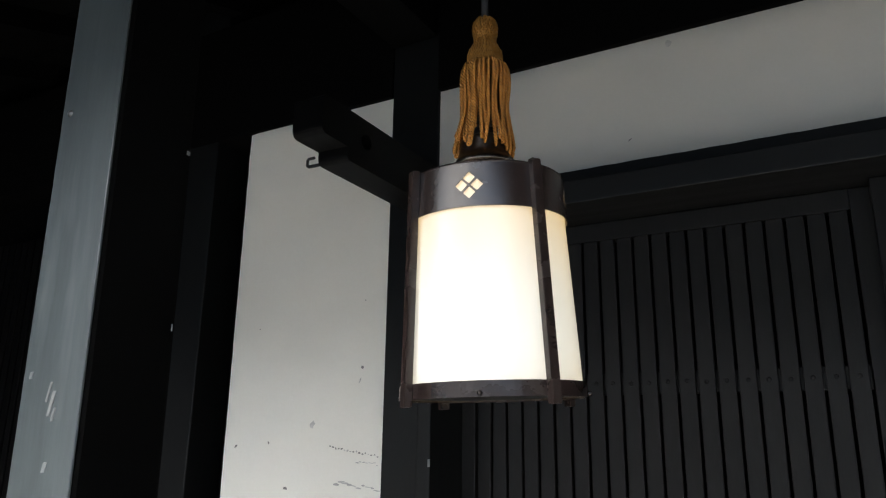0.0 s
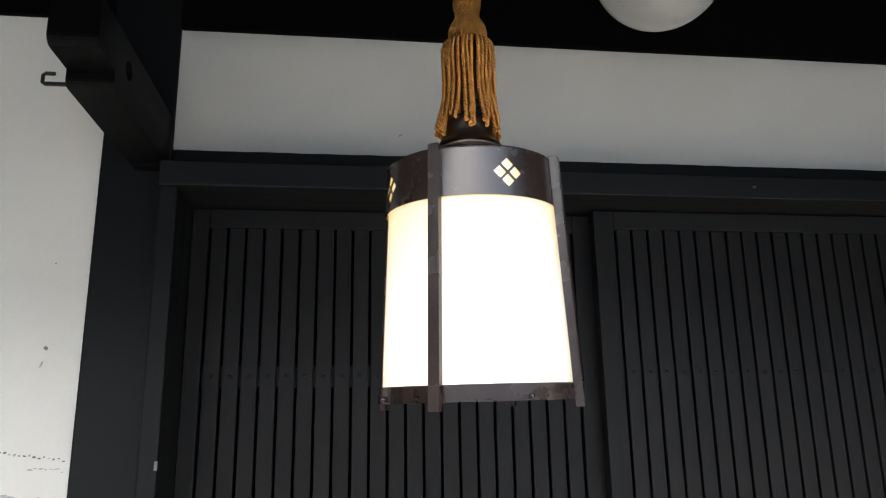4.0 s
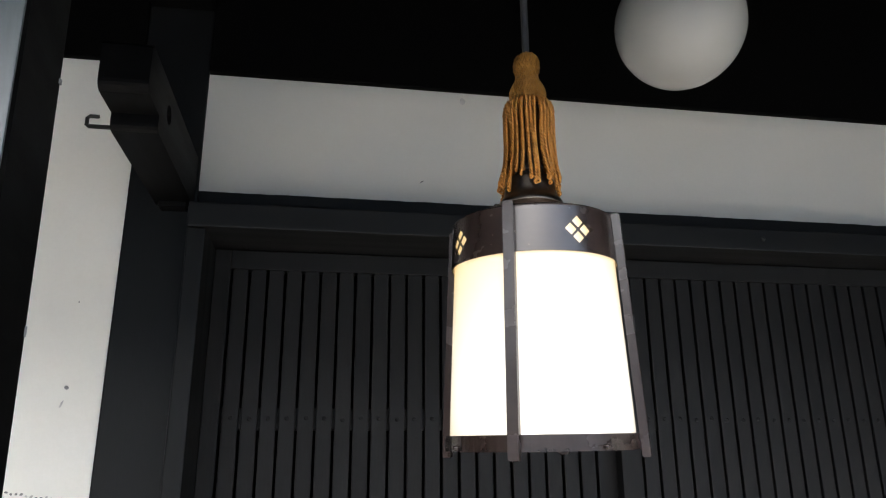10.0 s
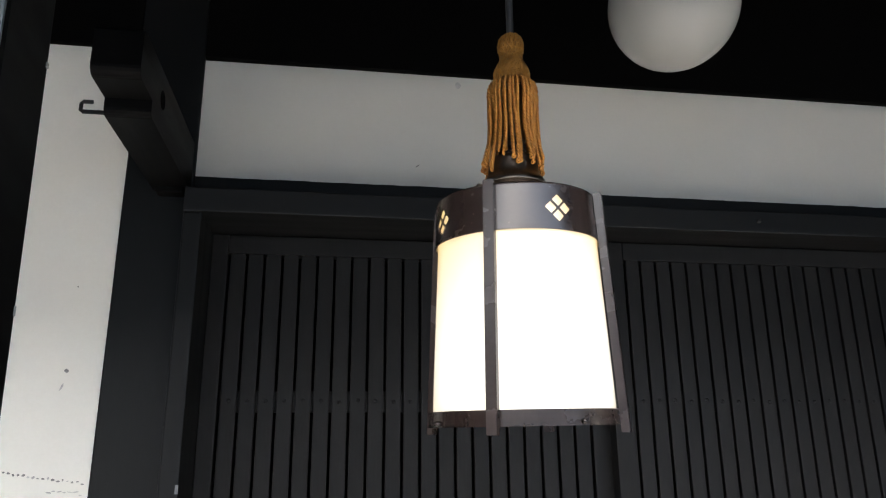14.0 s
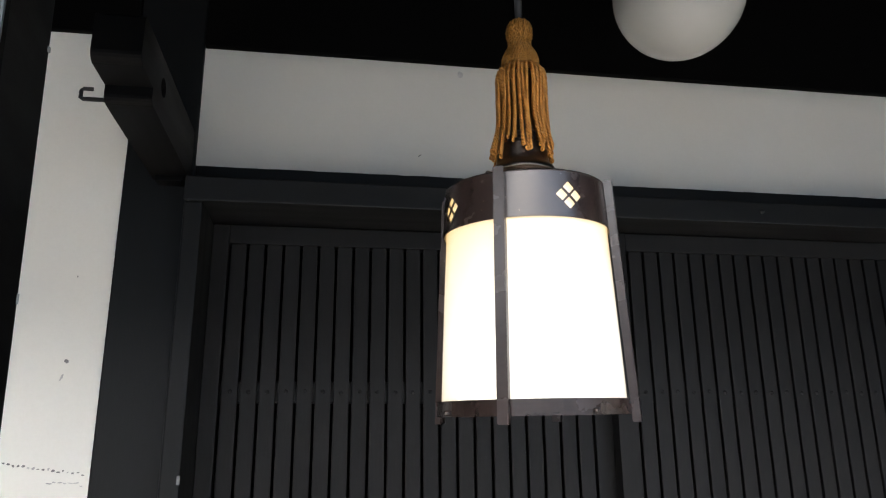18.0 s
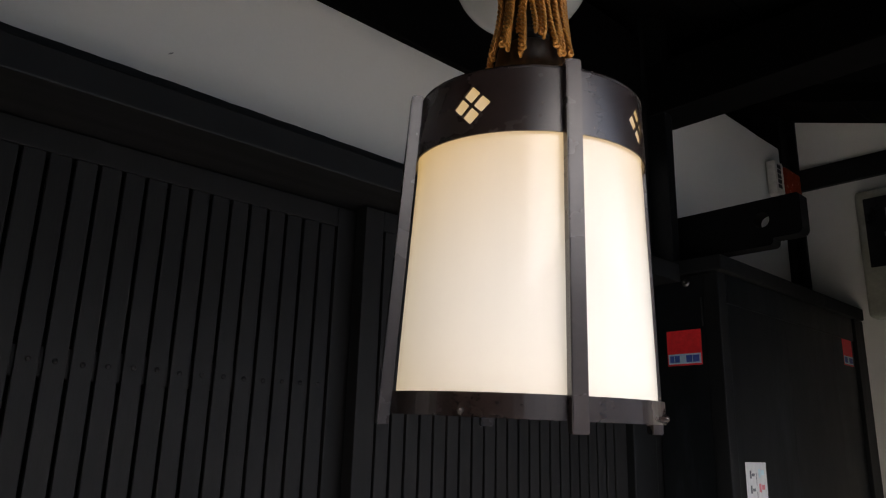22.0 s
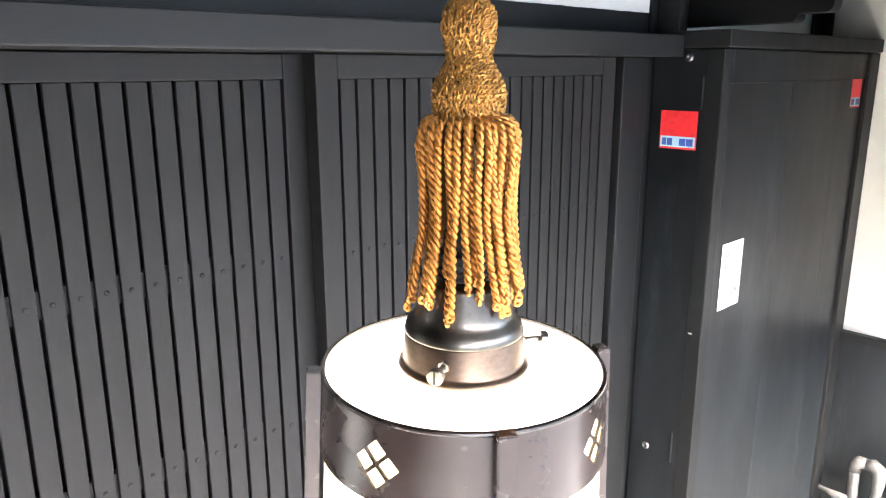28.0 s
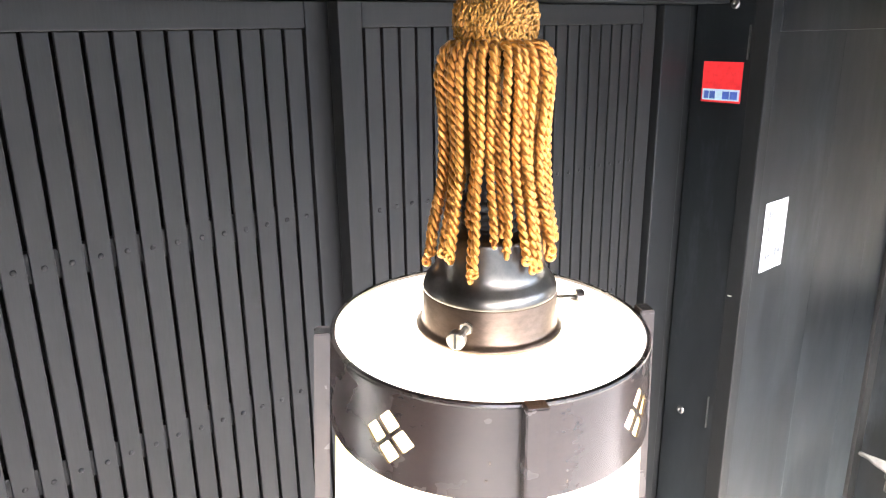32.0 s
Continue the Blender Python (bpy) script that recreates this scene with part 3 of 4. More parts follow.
for z, y in ((1.990, 1.343), (0.950, 1.387)):
    g = lathe([(0, 0.0), (0.0105, 0.0), (0.0105, 0.003), (0.0075, 0.0065), (0.003, 0.0062), (0.003, 0.0045), (0, 0.0045)], 20)
    bmesh.ops.transform(g, matrix=Matrix.Translation(Vector((CX + 0.007, y, z)) - co) @ Matrix.Rotation(-math.pi / 2, 4, "Y"), verts=g.verts)
    part("bolt", g, STEEL, case, "dull steel round bolt head", True)


def security_sticker(name, origin, ux, uz, w, h, group):
    """A flat sticker: a red field over a pale strip with blue blocks."""
    s = thing(name, origin, "square red security sticker with a pale blue strip", "sticker", group)
    nrm = Vector(ux).cross(Vector(uz))

    def quad(nm, a, b, c, d, lift, m):
        bm = bmesh.new()
        f = [Vector(ux) * x + Vector(uz) * z for x, z in ((a, b), (c, b), (c, d), (a, d))]
        lo = [bm.verts.new(v + nrm * lift) for v in f]
        hi = [bm.verts.new(v + nrm * (lift + 0.0006)) for v in f]
        bm.faces.new(lo[::-1])
        bm.faces.new(hi)
        for k in range(4):
            bm.faces.new((lo[k], lo[(k + 1) % 4], hi[(k + 1) % 4], hi[k]))
        return part(nm, bm, m, s)
    quad("backing", 0, 0, w, h, 0.0, RED)
    quad("strip", w * 0.03, h * 0.05, w * 0.97, h * 0.33, 0.0007, PALEBLUE)
    for a, b in ((0.08, 0.20), (0.22, 0.36), (0.55, 0.72), (0.74, 0.92)):
        quad("block", w * a, h * 0.09, w * b, h * 0.28, 0.0014, BLUE)
    return s


security_sticker("sticker", (CX + 0.005, 1.408, 1.771), (0, -1, 0), (0, 0, 1), 0.099, 0.093, "security stickers")
security_sticker("sticker", (1.876, CF + 0.0065, 1.843), (1, 0, 0), (0, 0, 1), 0.082, 0.095, "security stickers")
lab = thing("paper_label", (1.119, CF + 0.006, 1.356), "white paper label with small print on black board", "label")
part("sheet", box((0, -0.0008, 0), (0.113, 0.0, 0.176), 0), PAPER, lab)
for k in range(4):
    zz = 0.148 - 0.036 * k
    part("print_line", box((0.020, -0.0014, zz - 0.011), (0.0275, -0.0009, zz + 0.008), 0), INK, lab)
    part("print_line", box((0.031, -0.0014, zz - 0.006), (0.045, -0.0009, zz + 0.001), 0), INK, lab)
    part("print_line", box((0.067, -0.0014, zz - 0.009), (0.078, -0.0009, zz + 0.012), 0), (PALEBLUE, PINK, PINK, INK)[k], lab)
    part("print_line", box((0.081, -0.0014, zz - 0.003), (0.098, -0.0009, zz + 0.009), 0), (PALEBLUE, PINK, PINK, INK)[k], lab)
for k in range(3):
    part("print_line", box((0.054, -0.0014, 0.03 + 0.045 * k), (0.0555, -0.0009, 0.06 + 0.045 * k), 0), INK, lab)

# ---- alarm siren on the corner post ----
sir = thing("alarm_siren", (1.90, 1.4315, 2.478), "ivory alarm siren with a dull orange lens on a post", "alarm")
part("body", box((-0.062, -0.034, -0.012), (0.008, 0.0, 0.118), 0.006), IVORY, sir)
part("lens", box((0.0085, -0.042, 0.004), (0.150, -0.004, 0.110), 0.014, 3), ORANGE, sir, "dull orange lens")
for k in range(5):
    part("print_bar", box((-0.048, -0.0355, 0.012 + 0.019 * k), (-0.018, -0.0342, 0.027 + 0.019 * k), 0), IRON, sir)

# ---- electricity meter on the side wall ----
met = thing("electricity_meter", (XS, 1.063, 2.006), "khaki grey electricity meter box with a dark window", "electricity meter")
part("case", box((-0.075, -0.135, 0), (-0.001, 0.137, 0.452), 0.022, 4), METERGREY, met)
part("window", box((-0.084, -0.110, 0.17), (-0.0755, 0.106, 0.415), 0.012, 3), WINDOW, met, "dark smoked window")
part("dial", box((-0.0865, -0.05, 0.33), (-0.0845, 0.04, 0.37), 0.002), DIAL, met)
part("dial", box((-0.0865, -0.07, 0.27), (-0.0845, 0.05, 0.286), 0.002), DIAL, met)
part("maker_plate", box((-0.0775, -0.045, 0.115), (-0.0755, 0.02, 0.128), 0.002), DIAL, met)
part("lock_screw", lathe([(0, 0), (0.009, 0), (0.009, 0.014), (0, 0.016)], 16), IRON, met)

# ---- tap on the side wall ----
tap = thing("wall_tap", (XS - 0.012, 1.09, 0.40), "grey painted wall tap with two elbows and lever handles", "tap")
def pipe(nm, pts, r):
    g = bmesh.new()
    tube(g, [(x - (XS - 0.012), y - 1.09, z - 0.40) for x, y, z in pts], r, 14)
    return part(nm, g, BRASS, tap, "", True)


PX = XS - 0.08
pipe("riser", [(PX, 1.112, 0.40), (PX, 1.114, 0.46), (PX, 1.120, 0.56), (PX, 1.122, 0.61)], [0.022, 0.017, 0.017, 0.019])
pipe("elbow", [(PX, 1.122, 0.605), (PX, 1.120, 0.632), (PX, 1.110, 0.643), (PX, 1.088, 0.645)], [0.020, 0.022, 0.022, 0.019])
pipe("swan_neck", [(PX, 1.088, 0.642), (PX, 1.066, 0.648), (PX, 1.050, 0.636), (PX, 1.044, 0.610), (PX, 1.046, 0.55), (PX, 1.046, 0.49)], [0.019, 0.022, 0.023, 0.022, 0.017, 0.020])
pipe("collar_nut", [(PX, 1.046, 0.515), (PX, 1.046, 0.488)], [0.026, 0.026])
pipe("collar_nut", [(PX, 1.113, 0.475), (PX, 1.113, 0.45)], [0.026, 0.026])
pipe("lever", [(PX - 0.01, 1.225, 0.503), (PX - 0.01, 1.19, 0.499), (PX - 0.012, 1.165, 0.494), (PX - 0.012, 1.135, 0.490), (PX - 0.006, 1.118, 0.488)], [0.007, 0.009, 0.016, 0.019, 0.012])
pipe("lever", [(PX - 0.01, 1.03, 0.538), (PX - 0.012, 0.99, 0.545), (PX - 0.012, 0.93, 0.55)], [0.010, 0.010, 0.007])
pipe("wall_pipe", [(PX, 1.112, 0.42), (XS - 0.035, 1.112, 0.42), (XS - 0.012, 1.112, 0.42)], [0.016, 0.014, 0.020])
part("valve_body", box((PX - XS - 0.03, -0.17, -0.02), (PX - XS + 0.07, 0.015, 0.062), 0.014, 3), BRASS, tap)
part("name_plate", box((PX - XS - 0.033, -0.11, 0.005), (PX - XS - 0.0305, -0.03, 0.048), 0.001), METERGREY, tap, "small grey plate")

# ---- chalkboard hung from the eaves beam ----
BOARD_X, BOARD_Y, BOARD_Z = 1.272, 0.755, 2.235
board = thing("chalkboard", (BOARD_X, BOARD_Y, 1.30), "black framed chalkboard with white chalk writing hung under the eaves", "chalkboard")
bh = BOARD_Z - 1.30
part("slate", box((0.012, 0.0, 0.012), (0.748, 0.018, bh - 0.012), 0.001), SLATEBOARD, board)
for lo, hi in (((0, -0.012, 0), (0.012, 0.026, bh)), ((0.748, -0.012, 0), (0.76, 0.026, bh)), ((0.0125, -0.012, 0), (0.7475, 0.026, 0.0118)), ((0.0125, -0.012, bh - 0.0118), (0.7475, 0.026, bh))):
    part("frame_bar", box(lo, hi, 0.002), BLACK, board)
for x in (0.09, 0.66):
    bm = bmesh.new()
    tube(bm, [(x, 0.006, bh - 0.004), (x + 0.004, -0.02, bh + 0.10), (x, -0.055, 2.45 - 1.30)], 0.0016, 6)
    part("hanging_wire", bm, IRON, board)


def chalk(strokes, x, z, size, name="chalk_stroke"):
    for st in strokes:
        bm = bmesh.new()
        tube(bm, [(x + u * size, -0.0006, z + v * size) for u, v in st], 0.0026 * size / 0.06, 5)
        bmesh.ops.scale(bm, vec=(1, 0.25, 1), verts=bm.verts)
        part(name, bm, CHALK, board)


PU = [[(0.05, 0.85), (0.85, 0.85), (0.70, 0.45), (0.35, 0.05)], [(0.90, 1.02), (1.02, 1.02), (1.02, 0.90), (0.90, 0.90), (0.90, 1.02)]]
RO = [[(0.1, 0.9), (0.9, 0.9), (0.9, 0.1), (0.1, 0.1), (0.1, 0.9)]]
NO = [[(0.52, 0.88), (0.42, 0.2), (0.22, 0.12), (0.1, 0.4), (0.25, 0.78), (0.55, 0.9), (0.85, 0.7), (0.88, 0.35), (0.6, 0.08)]]
NAKA = [[(0.15, 0.75), (0.85, 0.75), (0.85, 0.35), (0.15, 0.35), (0.15, 0.75)], [(0.5, 1.15), (0.5, -0.15)]]
STOP = [[(0.3, 0.6), (0.5, 0.75), (0.7, 0.6), (0.6, 0.35), (0.4, 0.35), (0.3, 0.6)]]
LADDER = [[(0.1, 0.8), (0.9, 0.8)], [(0.1, 0.6), (0.9, 0.6)], [(0.1, 0.4), (0.9, 0.4)], [(0.1, 0.2), (0.9, 0.2)]]
LONG = [[(0.5, 1.0), (0.5, -0.7)]]
SHORT = [[(0.35, 0.65), (0.6, 0.4)]]
TWIN = [[(0.25, 0.9), (0.25, 0.1)], [(0.6, 0.75), (0.6, 0.2)], [(0.85, 0.6), (0.85, 0.2)]]
for dz, c in ((0.805, LADDER), (0.735, SHORT), (0.635, LONG), (0.450, LONG), (0.345, TWIN), (0.23, LADDER)):
    chalk(c, 0.080, dz, 0.10)
for dz, c in ((0.800, PU), (0.680, RO), (0.555, NO), (0.415, NAKA), (0.27, STOP)):
    chalk(c, 0.250, dz, 0.10)
for dz, c in ((0.790, LADDER), (0.690, TWIN), (0.57, LADDER), (0.45, LONG), (0.30, LADDER)):
    chalk(c, 0.43, dz, 0.10)
for dz, c in ((0.780, TWIN), (0.660, LADDER), (0.54, TWIN), (0.42, LADDER)):
    chalk(c, 0.59, dz, 0.10)

# ---- opal globe lamp ----
GC, GR = Vector((0.078, 1.073, 2.326)), 0.1165
gl = thing("globe_lamp", GC, "unlit white opal glass globe lamp hanging from the eaves", "lamp")
bm = bmesh.new()
bmesh.ops.create_uvsphere(bm, u_segments=64, v_segments=40, radius=GR)
part("globe", bm, GLOBE, gl, "", True)
part("gallery", lathe([(0.0, 0.118), (0.055, 0.118), (0.058, 0.128), (0.052, 0.15), (0.03, 0.165), (0.012, 0.17), (0, 0.17)], 32), IRON, gl, "", True)
bm = bmesh.new()
tube(bm, [(0, 0, 0.168), (0, 0, slope_z(GC.y) - GC.z)], 0.006, 10)
part("stem", bm, IRON, gl)

# ---- the pendant lantern: it hangs a little askew ----
LX, LY, LZ = -0.3220, 0.7204, 1.563
lan = thing("pendant_lantern", (LX, LY, LZ), "lit white glass pendant lantern in a dark bronzed metal frame", "lantern")
lan.rotation_euler = (0.0395, -0.0160, 0.0)
Z = {"band0": 0.1889, "band1": 0.2352, "ring0": 0.0082, "ring1": 0.0228}
TURN = -75.7


def rad(z):
    """The frame's outer radius at a height over the lantern's foot."""
    return 0.0952 - 0.0525 * z


# glass body and lid
part("glass_shade", lathe([(rad(0.0125) - 0.0035, 0.0125), (rad(0.05) - 0.003, 0.05), (rad(0.12) - 0.0027, 0.12), (rad(0.187) - 0.0025, 0.187), (rad(0.194) - 0.0020, 0.194), (rad(0.23) - 0.0020, 0.2310)], 96), LAMPGLASS, lan, "glowing white opal glass", True)
part("top_glass", lathe([(rad(0.23) - 0.0020, 0.2314), (rad(0.23) - 0.0026, 0.2345), (0.058, 0.2349), (0.034, 0.2351)], 96), LIDGLASS, lan, "glowing white opal glass lid", True)
part("bottom_plate", lathe([(0, 0.0105), (rad(0.0) - 0.006, 0.0105)], 64), IRON, lan, "dark plate that closes the foot")
ro = rad(Z["ring0"]) + 0.0008
part("bottom_ring", lathe([(ro, Z["ring0"]), (ro - 0.0008, Z["ring1"]), (ro - 0.0032, Z["ring1"]), (ro - 0.0030, Z["ring0"] + 0.002), (ro - 0.0040, Z["ring0"] + 0.002), (ro - 0.0040, Z["ring0"])], 96, True), BRONZE, lan, "", False)


# band with four diamonds of four small lights each
def band_mesh():
    bm = bmesh.new()
    r0 = 0.0832
    z0, z1 = Z["band0"], Z["band1"]
    zc = 0.2108
    quarter = r0 * math.pi / 2
    half = 0.0155
    a, h = 0.0077, 0.0063
    for q in range(4):
        base = math.radians(TURN + 90 * q)
        pts = bmesh.new()
        outer = []
        m = 8
        for k in range(m):
            outer.append((-half + 2 * half * k / m, z0))
        for k in range(m):
            outer.append((half, z0 + (z1 - z0) * k / m))
        for k in range(m):
            outer.append((half - 2 * half * k / m, z1))
        for k in range(m):
            outer.append((-half, z1 - (z1 - z0) * k / m))
        loops = [outer]
        for cx, cz in ((a, 0), (-a, 0), (0, a), (0, -a)):
            lp = []
            for k in range(4):
                c = Vector((math.cos(k * math.pi / 2), math.sin(k * math.pi / 2))) * h
                prv = Vector((math.cos((k - 1) * math.pi / 2), math.sin((k - 1) * math.pi / 2))) * h
                nxt = Vector((math.cos((k + 1) * math.pi / 2), math.sin((k + 1) * math.pi / 2))) * h
                for w in ((prv, 0.14), (prv, 0.05), (nxt, 0.05), (nxt, 0.14)):
                    u = c.lerp(w[0], w[1]) * (1.0 if w[1] > 0.1 else 0.985)
                    lp.append((cx + u.x, zc + cz + u.y))
            loops.append(lp)
        edges = []
        for lp in loops:
            vs = [pts.verts.new((x, z, 0)) for x, z in lp]
            edges += [pts.edges.new((vs[k], vs[(k + 1) % len(vs)])) for k in range(len(vs))]
        bmesh.ops.triangle_fill(pts, use_beauty=True, use_dissolve=False, edges=edges)
        # faces that fell inside a cut-out are left away
        inside = []
        for f in pts.faces:
            c = f.calc_center_median()
            if any(abs(c.x - cx) + abs(c.y - zc - cz) < h * 0.97 for cx, cz in ((a, 0), (-a, 0), (0, a), (0, -a))):
                inside.append(f)
        bmesh.ops.delete(pts, geom=inside, context="FACES_ONLY")
        made = {}
        for v in pts.verts:
            t = base + v.co.x / r0
            r = rad(v.co.y) + 0.0006
            made[v] = bm.verts.new((r * math.cos(t), r * math.sin(t), v.co.y))
        for f in pts.faces:
            bm.faces.new([made[v] for v in f.verts])
        pts.free()
        span = quarter - 2 * half
        cols = 14
        grid = []
        for i in range(cols + 1):
            t = base + (half + span * i / cols) / r0
            grid.append([bm.verts.new(((rad(z) + 0.0006) * math.cos(t), (rad(z) + 0.0006) * math.sin(t), z)) for z in [z0 + (z1 - z0) * k / m for k in range(m + 1)]])
        for i in range(cols):
            for k in range(m):
                bm.faces.new((grid[i][k], grid[i + 1][k], grid[i + 1][k + 1], grid[i][k + 1]))
    bmesh.ops.remove_doubles(bm, verts=bm.verts, dist=0.00005)
    bmesh.ops.recalc_face_normals(bm, faces=bm.faces)
    return bm


band = part("top_band", band_mesh(), BRONZE, lan, "dark band with diamond cut-outs", True)
sol = band.modifiers.new("thickness", "SOLIDIFY")
sol.thickness, sol.offset = 0.0011, -1
crisp = band.modifiers.new("crisp_edges", "EDGE_SPLIT")
crisp.split_angle = radians(32)
# small nicks in the bronzed finish
for deg, z, w, h in ((-133, 0.208, 0.0007, 0.0012), (-134, 0.199, 0.0010, 0.0006), (-109, 0.195, 0.0006, 0.0013), (-121, 0.226, 0.0005, 0.0007)):
    t = math.radians(deg)
    nick = part("nick", box((-0.0002, -w / 2, -h / 2), (0.0003, w / 2, h / 2), 0.0001), COLLAR, band, "small coppery nick in the finish")
    nick.matrix_basis = Matrix.Translation(((rad(z) + 0.0006) * math.cos(t), (rad(z) + 0.0006) * math.sin(t), z)) @ Matrix.Rotation(t, 4, "Z")
rt = rad(0.2352)
rim = part("top_rim", lathe([(rt + 0.0006, 0.2338), (rt + 0.0010, 0.2350), (rt + 0.0006, 0.2360), (rt - 0.0002, 0.2364), (rt - 0.0014, 0.2364), (rt - 0.0019, 0.2360), (rt - 0.0019, 0.2325), (rt - 0.0010, 0.2325)], 96, True), BRONZE, lan, "", True)

crisp = rim.modifiers.new("crisp_edges", "EDGE_SPLIT")
crisp.split_angle = radians(40)

# four upright ribs
for q in range(4):
    t = math.radians(TURN + 45 + 90 * q)
    bm = bmesh.new()
    pr = [(rad(0.0) + 0.0005, 0.0010), (rad(0.236) + 0.0005, 0.2382)]
    v = []
    for r, z in pr:
        for dr, s in ((0, -1), (0.0082, -1), (0.0082, 1), (0, 1)):
            v.append(bm.verts.new((r + dr, s * 0.0052, z)))
    for f in ((0, 1, 2, 3), (7, 6, 5, 4), (0, 4, 5, 1), (1, 5, 6, 2), (2, 6, 7, 3), (3, 7, 4, 0)):
        bm.faces.new([v[k] for k in f])
    bmesh.ops.recalc_face_normals(bm, faces=bm.faces)
    bmesh.ops.bevel(bm, geom=list(bm.edges), offset=0.0007, segments=2, affect="EDGES")
    part("rib", bm, BRONZE, lan).rotation_euler = (0, 0, t)
    g = lathe([(0, 0.0046), (0.0016, 0.0042), (0.0024, 0.0026), (0.0024, 0.0)], 12)
    nub = part("ring_screw", g, BRONZE, lan, "small dark screw head", True)
    t2 = math.radians(TURN + 90 * q + 4)
    nub.matrix_basis = Matrix.Rotation(t2, 4, "Z") @ Matrix.Translation((rad(0.012) + 0.0006, 0, 0.0118)) @ Matrix.Rotation(math.pi / 2, 4, "Y")

# shade holder: flange, collar, bell and socket
part("collar", lathe([(0.033, 0.2346), (0.0374, 0.2350), (0.0386, 0.2360), (0.0384, 0.2374), (0.0362, 0.2384), (0.0350, 0.2398), (0.0349, 0.2562), (0.0345, 0.2569), (0.033, 0.2570)], 72), COLLAR, lan, "worn coppery collar", True)
part("bell", lathe([(0.0342, 0.2566), (0.0347, 0.2570), (0.0349, 0.2577), (0.0348, 0.2584), (0.0343, 0.2604), (0.0328, 0.2630), (0.0306, 0.2654), (0.0291, 0.2678), (0.0281, 0.2706), (0.0274, 0.2742), (0.0268, 0.2784), (0.0263, 0.2826), (0.0259, 0.2858), (0.0252, 0.2876), (0.0238, 0.2886), (0.0160, 0.2890), (0.0150, 0.2894)], 72), BELL, lan, "glossy black bell-shaped lamp holder", True)
prof = []
for k in range(4):
    z = 0.2872 + 0.0046 * k
    prof += [(0.0150, z), (0.0154, z + 0.0008), (0.0154, z + 0.0026), (0.0148, z + 0.0034), (0.0140, z + 0.0038)]
part("socket", lathe([(0.0, 0.2868)] + prof + [(0.0132, 0.3070), (0.0125, 0.3180), (0.0080, 0.3240), (0, 0.3250)], 48), IRON, lan, "black ribbed lamp socket", True)
for k, deg in enumerate((-152, -34, 86)):
    t = math.radians(deg)
    bm = bmesh.new()
    tube(bm, [(0.034, 0, 0.2478), (0.048, 0, 0.2478)], 0.0018, 12)
    scr = part("thumb_screw", bm, SCREW, lan, "small slotted thumb screw", True)
    scr.rotation_euler = (0, 0, t)
    part("screw_head", lathe_x([(0.0, 0.0462), (0.0042, 0.0462), (0.0046, 0.0468), (0.0046, 0.0502), (0.0040, 0.0509), (0.0, 0.0509)], 0.2478), SCREW, scr)
    part("nut", lathe_x([(0.0, 0.0345), (0.0034, 0.0345), (0.0034, 0.0366), (0.0, 0.0366)], 0.2478, 6), SCREW, scr)
    part("slot", box((0.05085, -0.0006, 0.2440), (0.05115, 0.0006, 0.2516), 0), IRON, scr)
TX, TY = -0.3248, 0.7085
bm = bmesh.new()
foot = Vector((0, 0, 0.322))
hang = lan.rotation_euler.to_matrix().inverted() @ (Vector((TX, TY, slope_z(TY))) - lan.location)
knot = lan.rotation_euler.to_matrix().inverted() @ (Vector((TX, TY, 2.0)) - lan.location)
tube(bm, [foot, foot.lerp(knot, 0.5), knot, knot.lerp(hang, 0.5), hang], 0.0042, 10)
part("flex", bm, RUBBER, lan, "black hanging flex", True)

# ---- tassel on the flex ----
TZ = 1.8280
tas = thing("tassel", (TX, TY, TZ), "golden brown twisted silk cord tassel with a netted knot", "tassel")


def knot_r(z):
    pts = ((0.110, 0.0165), (0.114, 0.0182), (0.119, 0.0191), (0.125, 0.0194), (0.130, 0.0182), (0.136, 0.0150), (0.141, 0.0124), (0.146, 0.0115), (0.151, 0.0125), (0.157, 0.0139), (0.163, 0.0140), (0.168, 0.0127), (0.172, 0.0098), (0.1745, 0.0050))
    return float(np.interp(z, [p[0] for p in pts], [p[1] for p in pts]))


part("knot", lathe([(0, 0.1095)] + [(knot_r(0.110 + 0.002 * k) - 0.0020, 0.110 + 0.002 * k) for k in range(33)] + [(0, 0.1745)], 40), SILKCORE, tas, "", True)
rnd = random.Random(4)


def stitch(bm, a, z, size):
    """One crocheted loop that lies on the knot, leaning with the chain."""
    r = max(knot_r(z), 0.005)
    c = Vector((r * math.cos(a), r * math.sin(a), z))
    out = Vector((math.cos(a), math.sin(a), 0.15)).normalized()
    side = Vector((-math.sin(a), math.cos(a), 0))
    lean = rnd.uniform(-0.5, 1.3)
    e2 = (Vector((0, 0, 1)) + side * lean + out * rnd.uniform(-0.3, 0.3)).normalized()
    e1 = e2.cross(out).normalized()
    ra, rb = size * rnd.uniform(0.40, 0.58), size * rnd.uniform(0.75, 1.05)
    pts = []
    for i in range(11):
        w = 2 * math.pi * i / 10
        pts.append(c + e1 * ra * math.cos(w) + e2 * rb * math.sin(w) + out * 0.0006 * math.cos(w * 0.5))
    tube(bm, pts, 0.00076, 6, False)


# crocheted netting: slanting chains of loops, and a head of upright strands under a coarse net
bm = bmesh.new()
z, j = 0.1118, 0
while z < 0.1735:
    r0 = max(knot_r(z), 0.006)
    head = 0.150 < z < 0.169
    around = max(int(round(2 * math.pi * r0 / (0.0050 if head else 0.0032))), 7)
    for k in range(around):
        stitch(bm, 2 * math.pi * (k + 0.5 * (j % 2) + rnd.uniform(-0.18, 0.18)) / around, z + rnd.uniform(-0.0006, 0.0006), 0.0019)
    z += 0.0025
    j += 1
